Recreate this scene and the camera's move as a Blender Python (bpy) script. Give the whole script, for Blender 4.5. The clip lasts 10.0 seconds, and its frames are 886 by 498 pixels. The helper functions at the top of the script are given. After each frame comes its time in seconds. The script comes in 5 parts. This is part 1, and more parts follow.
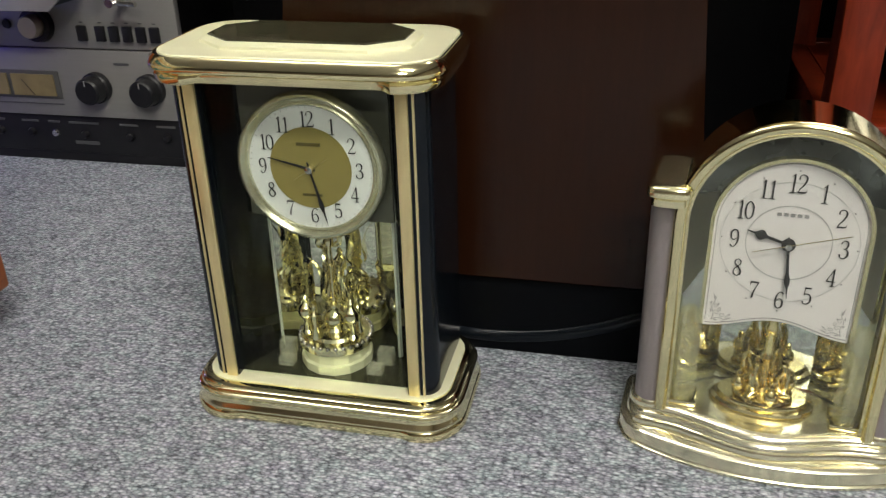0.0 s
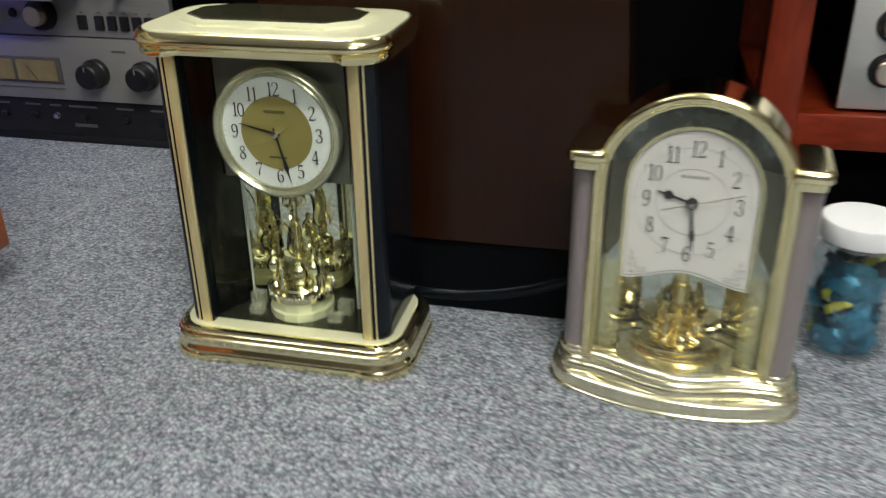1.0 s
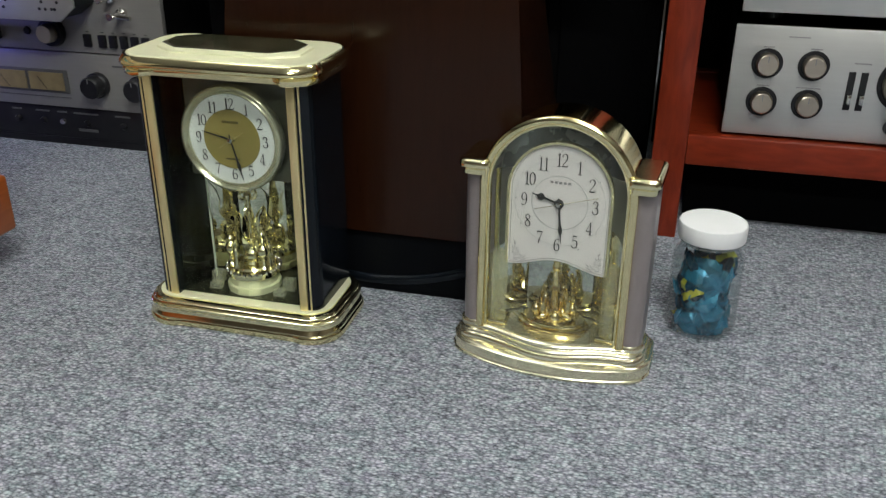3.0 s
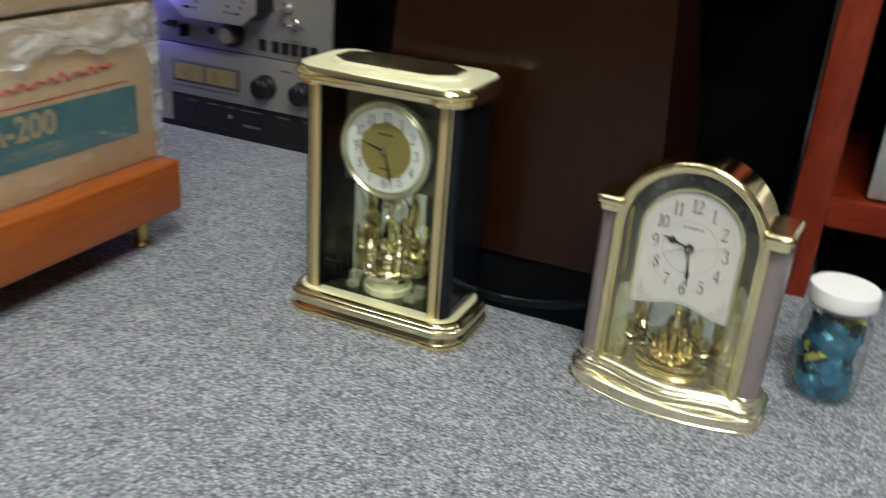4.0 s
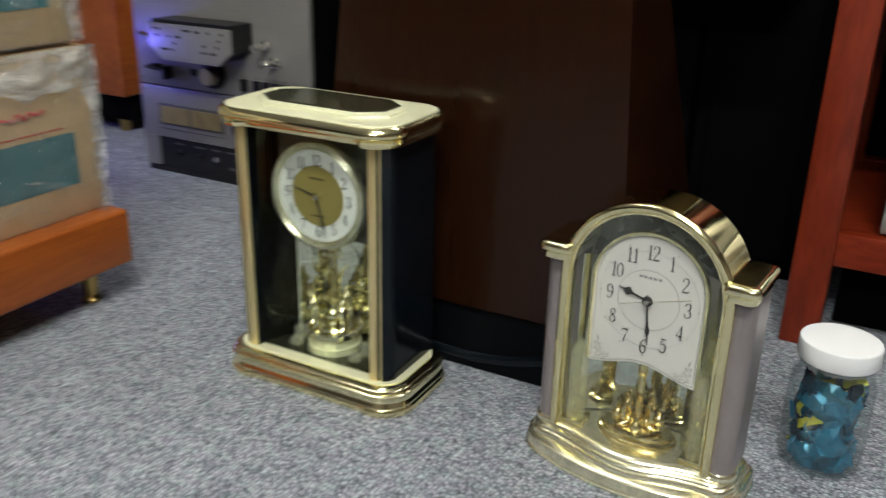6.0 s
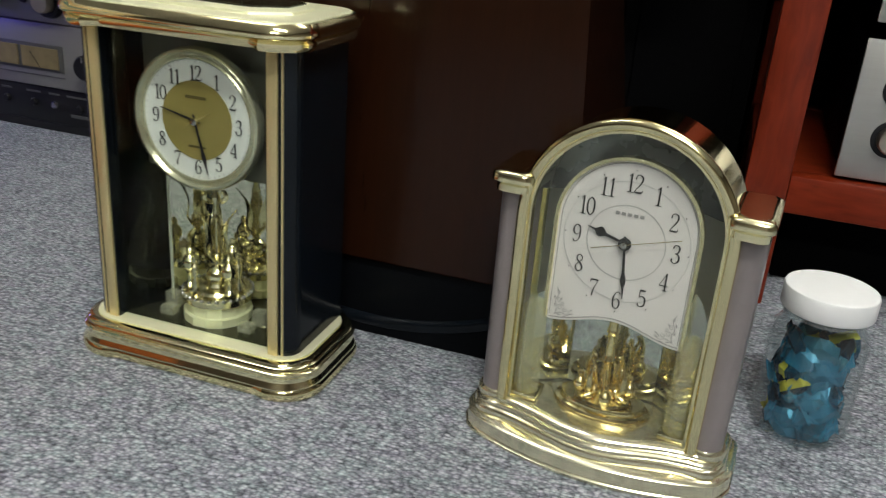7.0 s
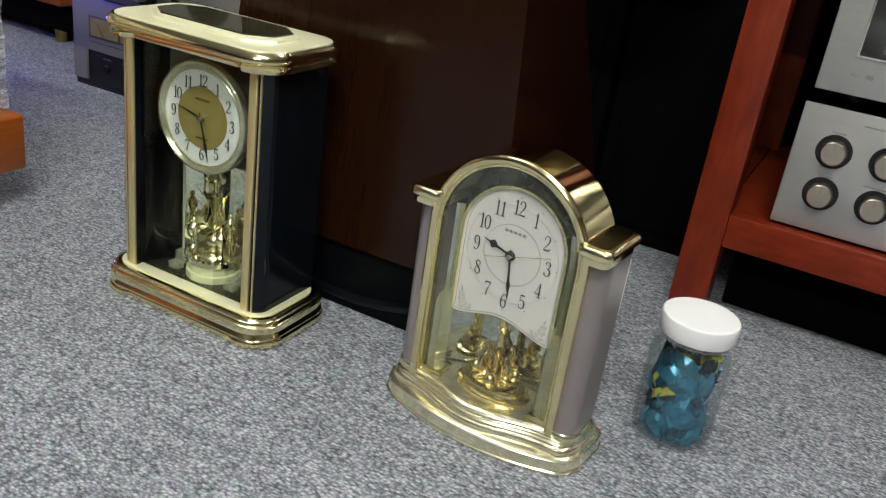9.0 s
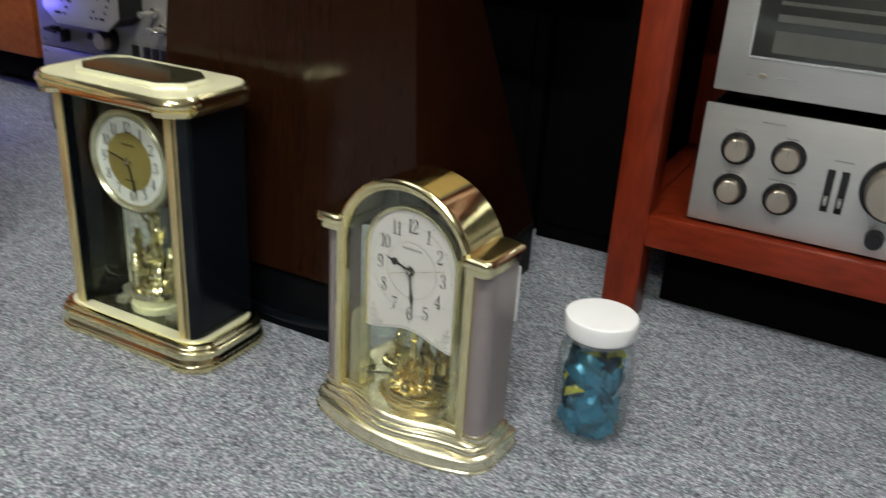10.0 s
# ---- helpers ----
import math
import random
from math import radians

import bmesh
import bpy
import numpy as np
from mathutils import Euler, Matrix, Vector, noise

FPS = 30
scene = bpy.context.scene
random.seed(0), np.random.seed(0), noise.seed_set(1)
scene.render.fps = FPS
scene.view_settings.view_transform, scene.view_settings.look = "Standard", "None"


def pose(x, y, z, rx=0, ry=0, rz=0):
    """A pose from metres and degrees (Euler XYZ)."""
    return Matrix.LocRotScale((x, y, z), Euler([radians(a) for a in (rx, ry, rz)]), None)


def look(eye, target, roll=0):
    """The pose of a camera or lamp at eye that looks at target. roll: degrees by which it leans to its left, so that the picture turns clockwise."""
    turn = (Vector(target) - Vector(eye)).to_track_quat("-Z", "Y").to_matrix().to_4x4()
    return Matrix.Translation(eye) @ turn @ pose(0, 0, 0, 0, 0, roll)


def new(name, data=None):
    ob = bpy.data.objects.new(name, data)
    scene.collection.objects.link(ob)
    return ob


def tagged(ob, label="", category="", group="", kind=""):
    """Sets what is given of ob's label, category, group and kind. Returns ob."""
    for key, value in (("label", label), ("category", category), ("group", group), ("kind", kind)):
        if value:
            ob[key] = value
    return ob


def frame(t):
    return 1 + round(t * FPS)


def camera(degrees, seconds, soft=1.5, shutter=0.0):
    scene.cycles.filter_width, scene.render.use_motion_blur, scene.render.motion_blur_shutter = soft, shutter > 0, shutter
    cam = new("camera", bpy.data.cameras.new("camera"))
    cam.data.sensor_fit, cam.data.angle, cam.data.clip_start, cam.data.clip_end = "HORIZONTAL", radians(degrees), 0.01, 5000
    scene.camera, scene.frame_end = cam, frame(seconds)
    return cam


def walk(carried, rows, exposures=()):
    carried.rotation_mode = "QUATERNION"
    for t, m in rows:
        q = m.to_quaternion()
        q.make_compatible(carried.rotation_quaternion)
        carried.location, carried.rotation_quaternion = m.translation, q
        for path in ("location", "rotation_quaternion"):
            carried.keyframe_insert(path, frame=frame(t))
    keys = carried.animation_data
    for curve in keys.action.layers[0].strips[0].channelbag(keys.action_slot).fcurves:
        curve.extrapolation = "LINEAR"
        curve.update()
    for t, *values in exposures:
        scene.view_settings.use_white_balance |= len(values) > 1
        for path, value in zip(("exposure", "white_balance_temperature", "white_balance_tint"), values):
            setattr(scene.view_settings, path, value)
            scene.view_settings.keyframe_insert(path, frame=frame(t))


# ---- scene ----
cam = camera(54.0, 10.0, soft=1.25, shutter=0.6)
PATH = [
    (0, (0.0152, -0.0232, 0.4582), (-0.3981, 1.7191, -0.4327), -1.51),
    (0.5, (0.0172, -0.0317, 0.4517), (-0.4204, 1.7099, -0.4287), -1.37),
    (0.8, (0.0402, -0.0602, 0.4395), (-0.3689, 1.7083, -0.4003), -0.27),
    (1, (0.0821, -0.1071, 0.4577), (-0.3396, 1.6409, -0.4178), -0.80),
    (1.2, (0.101, -0.1593, 0.4742), (-0.3171, 1.5909, -0.3987), -0.35),
    (1.5, (0.1192, -0.2065, 0.4964), (-0.3132, 1.5443, -0.3683), -0.91),
    (1.7, (0.1246, -0.2156, 0.4982), (-0.3029, 1.5415, -0.3562), -0.65),
    (2, (0.1435, -0.226, 0.5029), (-0.2917, 1.5328, -0.3441), -0.74),
    (2.2, (0.1626, -0.2261, 0.5007), (-0.2718, 1.5334, -0.3452), -0.80),
    (3.3, (0.2188, -0.2555, 0.5205), (-0.2601, 1.4969, -0.316), 1.77),
    (3.5, (0.2154, -0.254, 0.5325), (-0.3022, 1.4941, -0.2898), 2.87),
    (3.8, (0.2286, -0.2649, 0.5107), (-0.4622, 1.4357, -0.2836), 1.63),
    (4, (0.2184, -0.2946, 0.5221), (-0.499, 1.392, -0.2783), 4.30),
    (4.2, (0.2773, -0.3354, 0.5382), (-0.5636, 1.3409, -0.1568), 4.44),
    (4.5, (0.3262, -0.4112, 0.5673), (-0.6264, 1.1945, -0.1498), 6.23),
    (4.8, (0.3351, -0.399, 0.5711), (-0.6392, 1.1894, -0.1552), 6.09),
    (5, (0.3666, -0.3487, 0.5507), (-0.6377, 1.2359, -0.1425), 6.28),
    (5.5, (0.3461, -0.2416, 0.5393), (-0.6399, 1.3574, -0.147), 4.05),
    (5.8, (0.3291, -0.1906, 0.5073), (-0.6499, 1.4257, -0.1477), 2.48),
    (6, (0.2954, -0.1435, 0.507), (-0.574, 1.5002, -0.2295), 1.31),
    (6.2, (0.2451, -0.1219, 0.4731), (-0.5179, 1.5764, -0.2572), 2.10),
    (7.3, (0.1775, -0.0197, 0.4076), (-0.3653, 1.7406, -0.3711), 4.66),
    (7.5, (0.1901, -0.0429, 0.4312), (-0.3901, 1.6972, -0.366), 4.50),
    (7.8, (0.2434, -0.0868, 0.4339), (-0.3496, 1.6741, -0.3061), 7.74),
    (8, (0.2899, -0.0829, 0.4535), (-0.3071, 1.6602, -0.3245), 10.56),
    (8.2, (0.3281, -0.0768, 0.466), (-0.2669, 1.6609, -0.3253), 12.82),
    (8.5, (0.363, -0.0774, 0.4934), (-0.3072, 1.6304, -0.3031), 10.93),
    (9, (0.3758, -0.0998, 0.4944), (-0.4044, 1.5521, -0.3196), 8.34),
    (9.3, (0.4021, -0.0765, 0.5052), (-0.3591, 1.5871, -0.3028), 7.67),
    (9.5, (0.459, -0.0521, 0.5162), (-0.3499, 1.5893, -0.2911), 6.40),
    (9.7, (0.4913, -0.0653, 0.5241), (-0.2961, 1.5792, -0.298), 4.53),
    (10, (0.4995, -0.0832, 0.532), (-0.3456, 1.5448, -0.265), 3.47),
]
walk(cam, [(t, look(eye, target, roll)) for t, eye, target, roll in PATH],
     [(0.0, 0.27, 6700, 10), (0.5, 0.28, 6500, 9), (1.0, 0.16, 6450, 8), (2.0, 0.0, 6200, 7), (3.5, 0.02, 6350, 7), (4.0, 0.16, 6450, 8), (4.5, 0.22, 6400, 8), (5.5, 0.18, 6400, 8), (6.0, 0.14, 6400, 8), (7.4, 0.0, 6450, 8), (8.0, 0.14, 6400, 8), (8.5, 0.14, 6450, 8), (10.0, 0.10, 6450, 8)])

# ---- light ----
world = bpy.data.worlds.new("room_world")
world.use_nodes = True
world.node_tree.nodes["Background"].inputs[0].default_value = (0.75, 0.85, 1.0, 1)
world.node_tree.nodes["Background"].inputs[1].default_value = 0.05
scene.world = world


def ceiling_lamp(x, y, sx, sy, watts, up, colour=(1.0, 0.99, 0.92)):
    """An unseen hanging tube: it lights the room below; an added upward lamp brightens the ceiling above for
    reflections.
    """
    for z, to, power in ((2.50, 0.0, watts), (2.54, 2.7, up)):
        data = bpy.data.lights.new("unseen_tube", "AREA")
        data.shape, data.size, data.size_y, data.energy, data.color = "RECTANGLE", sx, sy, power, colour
        new("unseen_tube", data).matrix_world = look((x, y, z), (x, y, to))


# Second tube is nearly all uplight, added for the gold cap's reflections.
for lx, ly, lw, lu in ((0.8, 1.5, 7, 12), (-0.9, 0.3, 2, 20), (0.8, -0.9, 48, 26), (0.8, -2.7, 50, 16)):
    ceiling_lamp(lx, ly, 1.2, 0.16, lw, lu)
led = bpy.data.lights.new("blue_led", "POINT")
led.energy, led.color, led.shadow_soft_size = 0.95, (0.14, 0.12, 1.0), 0.02
new("blue_led", led).location = (-1.22, 0.93, 0.22)

# ---- materials ----


def nodes_of(name):
    m = bpy.data.materials.new(name)
    m.use_nodes = True
    t = m.node_tree
    return m, t, t.nodes["Principled BSDF"]


def add(t, kind, **values):
    n = t.nodes.new(kind)
    for k, v in values.items():
        n.inputs[k].default_value = v
    return n


def coords(t, scale=(1, 1, 1), rotation=(0, 0, 0)):
    c = t.nodes.new("ShaderNodeTexCoord")
    m = t.nodes.new("ShaderNodeMapping")
    m.inputs["Scale"].default_value = scale
    m.inputs["Rotation"].default_value = rotation
    t.links.new(c.outputs["Object"], m.inputs["Vector"])
    return m.outputs["Vector"]


def ramp(t, fac, stops):
    r = t.nodes.new("ShaderNodeValToRGB")
    while len(r.color_ramp.elements) < len(stops):
        r.color_ramp.elements.new(0.5)
    for e, (p, c) in zip(r.color_ramp.elements, stops):
        e.position, e.color = p, (*c, 1)
    t.links.new(fac, r.inputs["Fac"])
    return r.outputs["Color"]


def surface(name, colour, rough=0.5, metal=0.0, vary=0.12, size=60.0, bump=0.0, bump_size=400.0, coat=0.0, stretch=(1, 1, 1), rough_vary=0.1, spec=0.5):
    """A worn surface: colour and gloss vary at two scales, with a fine relief."""
    m, t, b = nodes_of(name)
    v = coords(t, stretch)
    big = add(t, "ShaderNodeTexNoise", Scale=size * 0.15, Detail=3.0)
    fine = add(t, "ShaderNodeTexNoise", Scale=size, Detail=5.0)
    t.links.new(v, big.inputs["Vector"]), t.links.new(v, fine.inputs["Vector"])
    mix = add(t, "ShaderNodeMath")
    mix.operation = "ADD"
    t.links.new(big.outputs["Fac"], mix.inputs[0]), t.links.new(fine.outputs["Fac"], mix.inputs[1])
    half = add(t, "ShaderNodeMath")
    half.operation = "MULTIPLY"
    half.inputs[1].default_value = 0.5
    t.links.new(mix.outputs[0], half.inputs[0])
    lo, hi = [c * (1 - vary) for c in colour], [min(1, c * (1 + vary)) for c in colour]
    t.links.new(ramp(t, half.outputs[0], [(0.3, lo), (0.7, hi)]), b.inputs["Base Color"])
    r = add(t, "ShaderNodeMapRange")
    r.inputs["From Min"].default_value, r.inputs["From Max"].default_value = 0.3, 0.7
    r.inputs["To Min"].default_value, r.inputs["To Max"].default_value = rough * (1 - rough_vary), min(1, rough * (1 + rough_vary))
    t.links.new(half.outputs[0], r.inputs["Value"])
    t.links.new(r.outputs[0], b.inputs["Roughness"])
    b.inputs["Metallic"].default_value = metal
    b.inputs["Coat Weight"].default_value = coat
    b.inputs["Specular IOR Level"].default_value = spec
    b.inputs["Coat Roughness"].default_value = 0.12
    if bump:
        n = add(t, "ShaderNodeTexNoise", Scale=bump_size, Detail=4.0)
        t.links.new(v, n.inputs["Vector"])
        bp = add(t, "ShaderNodeBump", Strength=bump, Distance=0.002)
        t.links.new(n.outputs["Fac"], bp.inputs["Height"])
        t.links.new(bp.outputs["Normal"], b.inputs["Normal"])
    return m


def wood(name, dark, light, grain=(1, 14, 14), rough=0.3, coat=0.5, scale=18.0, spec=0.5):
    m, t, b = nodes_of(name)
    v = coords(t, grain)
    n = add(t, "ShaderNodeTexNoise", Scale=scale, Detail=6.0, Distortion=0.8)
    big = add(t, "ShaderNodeTexNoise", Scale=3.0, Detail=2.0)
    t.links.new(v, n.inputs["Vector"]), t.links.new(v, big.inputs["Vector"])
    s = add(t, "ShaderNodeMath")
    s.operation = "MULTIPLY_ADD"
    s.inputs[1].default_value = 0.6
    t.links.new(n.outputs["Fac"], s.inputs[0])
    k = add(t, "ShaderNodeMath")
    k.operation = "MULTIPLY"
    k.inputs[1].default_value = 0.4
    t.links.new(big.outputs["Fac"], k.inputs[0]), t.links.new(k.outputs[0], s.inputs[2])
    t.links.new(ramp(t, s.outputs[0], [(0.3, dark), (0.68, light)]), b.inputs["Base Color"])
    b.inputs["Roughness"].default_value, b.inputs["Coat Weight"].default_value, b.inputs["Coat Roughness"].default_value = rough, coat, 0.15
    b.inputs["Specular IOR Level"].default_value = spec
    bp = add(t, "ShaderNodeBump", Strength=0.08, Distance=0.001)
    t.links.new(n.outputs["Fac"], bp.inputs["Height"]), t.links.new(bp.outputs["Normal"], b.inputs["Normal"])
    return m


def carpet_material():
    """Loop-pile carpet: rows of small loops of heathered grey yarn with dark gaps, pale flecks and a faint purple and green cast."""
    m, t, b = nodes_of("carpet")
    v = coords(t, (0.55, 1, 1), (0, 0, 0.06))
    loops = add(t, "ShaderNodeTexVoronoi", Scale=420.0, Randomness=0.8)
    fleck = add(t, "ShaderNodeTexNoise", Scale=400.0, Detail=3.0, Roughness=0.8)
    wide = add(t, "ShaderNodeTexNoise", Scale=38.0, Detail=4.0, Roughness=0.6)
    patch = add(t, "ShaderNodeTexNoise", Scale=3.0, Detail=3.0)
    cast = add(t, "ShaderNodeTexNoise", Scale=90.0, Detail=3.0, Roughness=0.7)
    for n in (loops, fleck, wide, patch, cast):
        t.links.new(v, n.inputs["Vector"])
    split = t.nodes.new("ShaderNodeSeparateColor")
    t.links.new(loops.outputs["Color"], split.inputs[0])
    last = None
    for out, k in ((split.outputs[0], 0.26), (fleck.outputs["Fac"], 0.62), (wide.outputs["Fac"], 0.20), (patch.outputs["Fac"], 0.06), (loops.outputs["Distance"], -0.42)):
        a = add(t, "ShaderNodeMath")
        a.operation = "MULTIPLY_ADD"
        a.inputs[1].default_value, a.inputs[2].default_value = k, 0.0
        t.links.new(out, a.inputs[0])
        if last:
            t.links.new(last, a.inputs[2])
        last = a.outputs[0]
    col = ramp(t, last, [(0.11, (0.056, 0.062, 0.076)), (0.285, (0.178, 0.191, 0.219)), (0.41, (0.292, 0.311, 0.346)), (0.65, (0.620, 0.645, 0.690))])
    tint = ramp(t, cast.outputs["Fac"], [(0.36, (1.0, 0.93, 1.02)), (0.5, (0.97, 0.97, 0.98)), (0.64, (0.90, 1.0, 0.97))])
    mix = t.nodes.new("ShaderNodeMix")
    mix.data_type, mix.blend_type = "RGBA", "MULTIPLY"
    mix.inputs[0].default_value = 1.0
    t.links.new(col, mix.inputs[6]), t.links.new(tint, mix.inputs[7]), t.links.new(mix.outputs[2], b.inputs["Base Color"])
    b.inputs["Roughness"].default_value = 0.95
    b.inputs["Specular IOR Level"].default_value = 0.15
    b.inputs["Sheen Weight"].default_value = 0.15
    bp = add(t, "ShaderNodeBump", Strength=0.6, Distance=0.002)
    t.links.new(last, bp.inputs["Height"]), t.links.new(bp.outputs["Normal"], b.inputs["Normal"])
    return m


def clear(name, tint=(1, 1, 1), ior=1.45, rough=0.02, haze=0.0):
    """Thin clear glass or acrylic: it lets light through and mirrors more at grazing angles."""
    m = bpy.data.materials.new(name)
    m.use_nodes = True
    t = m.node_tree
    t.nodes.remove(t.nodes["Principled BSDF"])
    tr = add(t, "ShaderNodeBsdfTransparent", Color=(*tint, 1))
    gl = add(t, "ShaderNodeBsdfGlossy", Roughness=rough)
    lw = add(t, "ShaderNodeLayerWeight", Blend=0.5)
    pw = add(t, "ShaderNodeMath")
    pw.operation = "POWER"
    pw.inputs[1].default_value = 5.0
    fr = add(t, "ShaderNodeMath")
    fr.operation = "MULTIPLY_ADD"
    fr.inputs[1].default_value, fr.inputs[2].default_value = 0.6, 0.22 * ((ior - 1) / (ior + 1)) ** 2
    t.links.new(lw.outputs["Facing"], pw.inputs[0]), t.links.new(pw.outputs[0], fr.inputs[0])
    mx = t.nodes.new("ShaderNodeMixShader")
    t.links.new(fr.outputs[0], mx.inputs[0]), t.links.new(tr.outputs[0], mx.inputs[1]), t.links.new(gl.outputs[0], mx.inputs[2])
    last = mx
    if haze:
        df = add(t, "ShaderNodeBsdfDiffuse", Color=(*tint, 1))
        last = t.nodes.new("ShaderNodeMixShader")
        last.inputs[0].default_value = haze
        t.links.new(mx.outputs[0], last.inputs[1]), t.links.new(df.outputs[0], last.inputs[2])
    t.links.new(last.outputs[0], t.nodes["Material Output"].inputs["Surface"])
    return m


def film_material(name="cling_film", lo=0.56, hi=0.80, base=0.03, gloss=0.13):
    """Crumpled cling film: mostly clear, with milky folds and sharp glints."""
    m = bpy.data.materials.new(name)
    m.use_nodes = True
    t = m.node_tree
    t.nodes.remove(t.nodes["Principled BSDF"])
    v = coords(t, (1, 0.6, 1.6))
    fold = add(t, "ShaderNodeTexNoise", Scale=17.0, Detail=6.0, Roughness=0.65, Distortion=1.6)
    t.links.new(v, fold.inputs["Vector"])
    bp = add(t, "ShaderNodeBump", Strength=1.0, Distance=0.012)
    t.links.new(fold.outputs["Fac"], bp.inputs["Height"])
    tr = add(t, "ShaderNodeBsdfTransparent")
    gl = add(t, "ShaderNodeBsdfGlossy", Roughness=0.16)
    df = add(t, "ShaderNodeBsdfDiffuse", Color=(0.85, 0.85, 0.83, 1))
    t.links.new(bp.outputs["Normal"], gl.inputs["Normal"])
    t.links.new(bp.outputs["Normal"], df.inputs["Normal"])
    m1 = t.nodes.new("ShaderNodeMixShader")
    m1.inputs[0].default_value = gloss
    t.links.new(tr.outputs[0], m1.inputs[1]), t.links.new(gl.outputs[0], m1.inputs[2])
    m2 = t.nodes.new("ShaderNodeMixShader")
    white = ramp(t, fold.outputs["Fac"], [(lo, (base, base, base)), (hi, (0.75, 0.75, 0.75))])
    t.links.new(white, m2.inputs[0]), t.links.new(m1.outputs[0], m2.inputs[1]), t.links.new(df.outputs[0], m2.inputs[2])
    t.links.new(m2.outputs[0], t.nodes["Material Output"].inputs["Surface"])
    return m


CARPET = carpet_material()
GOLD = surface("pale_gold_plate", (0.95, 0.85, 0.49), 0.085, 1.0, 0.05, 40, 0.02, 200, rough_vary=0.3)
CREAM_GOLD = surface("cream_gold_satin", (0.88, 0.865, 0.60), 0.34, 0.3, 0.04, 40, 0.02, 300)
GOLD_SOFT = surface("soft_gold_plate", (0.95, 0.88, 0.55), 0.15, 1.0, 0.05, 40, 0.02, 300, rough_vary=0.3)
GOLD_DEEP = surface("yellow_gold_plate", (0.94, 0.82, 0.45), 0.1, 1.0, 0.06, 60, 0.02, 300, rough_vary=0.3)
PENDULUM_PALE = surface("pale_pendulum_plate", (0.94, 0.87, 0.56), 0.15, 1.0, 0.05, 60, 0.02, 300, rough_vary=0.3)
GOLD_PENDULUM = surface("pendulum_gold_plate", (0.93, 0.79, 0.41), 0.14, 1.0, 0.06, 60, 0.02, 300, rough_vary=0.3)
CHAMPAGNE = surface("champagne_gold", (0.87, 0.82, 0.60), 0.19, 0.9, 0.06, 50, 0.03, 300, rough_vary=0.3)
GOLD_MATT = surface("brushed_gold_strip", (0.82, 0.69, 0.36), 0.33, 0.75, 0.1, 300, 0.1, 900, stretch=(1, 1, 0.05))
DIAL_GOLD = surface("dial_gold", (0.36, 0.29, 0.09), 0.5, 0.35, 0.08, 80)
DIAL_MARK = surface("dark_olive_print", (0.11, 0.088, 0.022), 0.5)
DIAL_WHITE = surface("dial_white", (0.82, 0.82, 0.80), 0.55, 0, 0.03, 40)
DIAL_PINK = surface("dial_pinkish_white", (0.80, 0.76, 0.775), 0.55, 0, 0.04, 40)
INK = surface("black_ink", (0.015, 0.014, 0.016), 0.5)
INK_DIM = surface("dim_grey_ink", (0.09, 0.09, 0.09), 0.5)
INK_GREY = surface("grey_ink", (0.30, 0.29, 0.30), 0.5)
INK_PALE = surface("pale_grey_ink", (0.46, 0.45, 0.455), 0.5)
BLACK_GLOSS = surface("black_lacquer", (0.004, 0.006, 0.009), 0.16, 0, 0.2, 30, 0.02, 150, spec=0.3)
BLACK_SATIN = surface("black_satin_paint", (0.003, 0.0035, 0.0045), 0.36, 0, 0.2, 30, 0.03, 200, spec=0.05)
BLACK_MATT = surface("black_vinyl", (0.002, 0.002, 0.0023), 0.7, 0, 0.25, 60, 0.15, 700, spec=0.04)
BLACK_PLASTIC = surface("black_plastic", (0.010, 0.010, 0.012), 0.38, 0, 0.2, 80, 0.05, 500, spec=0.35)
MAUVE = surface("mauve_grey_paint", (0.235, 0.205, 0.208), 0.33, 0.15, 0.06, 60, 0.03, 600)
GLASS = clear("clear_glass", (0.95, 0.97, 0.95))
ACRYLIC = clear("yellowish_acrylic", (0.93, 0.92, 0.76), 2.8, 0.06, 0.16)
GOLD_BASE = surface("polished_gold_base", (0.93, 0.86, 0.55), 0.09, 1.0, 0.06, 40, 0.03, 250, rough_vary=0.3)
CRYSTAL = clear("pale_crystal", (0.92, 0.91, 0.78), 3.2, 0.05, 0.22)
SILVER_MIRROR = surface("silvered_mirror", (0.74, 0.77, 0.72), 0.06, 1.0, 0.05, 30)
SMOKED_MIRROR = surface("smoked_mirror", (0.055, 0.058, 0.055), 0.05, 1.0, 0.1, 30)
CRYSTAL_EDGE = surface("cut_glass_edge", (0.70, 0.72, 0.62), 0.15, 0.2, 0.2, 80)
SMOKE_GOLD = surface("dark_gold_floor", (0.085, 0.083, 0.055), 0.12, 0.7, 0.1, 60)
PLATE_GLASS = surface("dark_olive_glass", (0.040, 0.038, 0.022), 0.07, 0, 0.45, 90, spec=0.8)
MIRROR = surface("bronze_mirror", (0.90, 0.88, 0.72), 0.035, 1.0, 0.06, 30)
LID_WHITE = surface("white_plastic", (0.80, 0.81, 0.82), 0.42, 0, 0.03, 50, 0.03, 600)


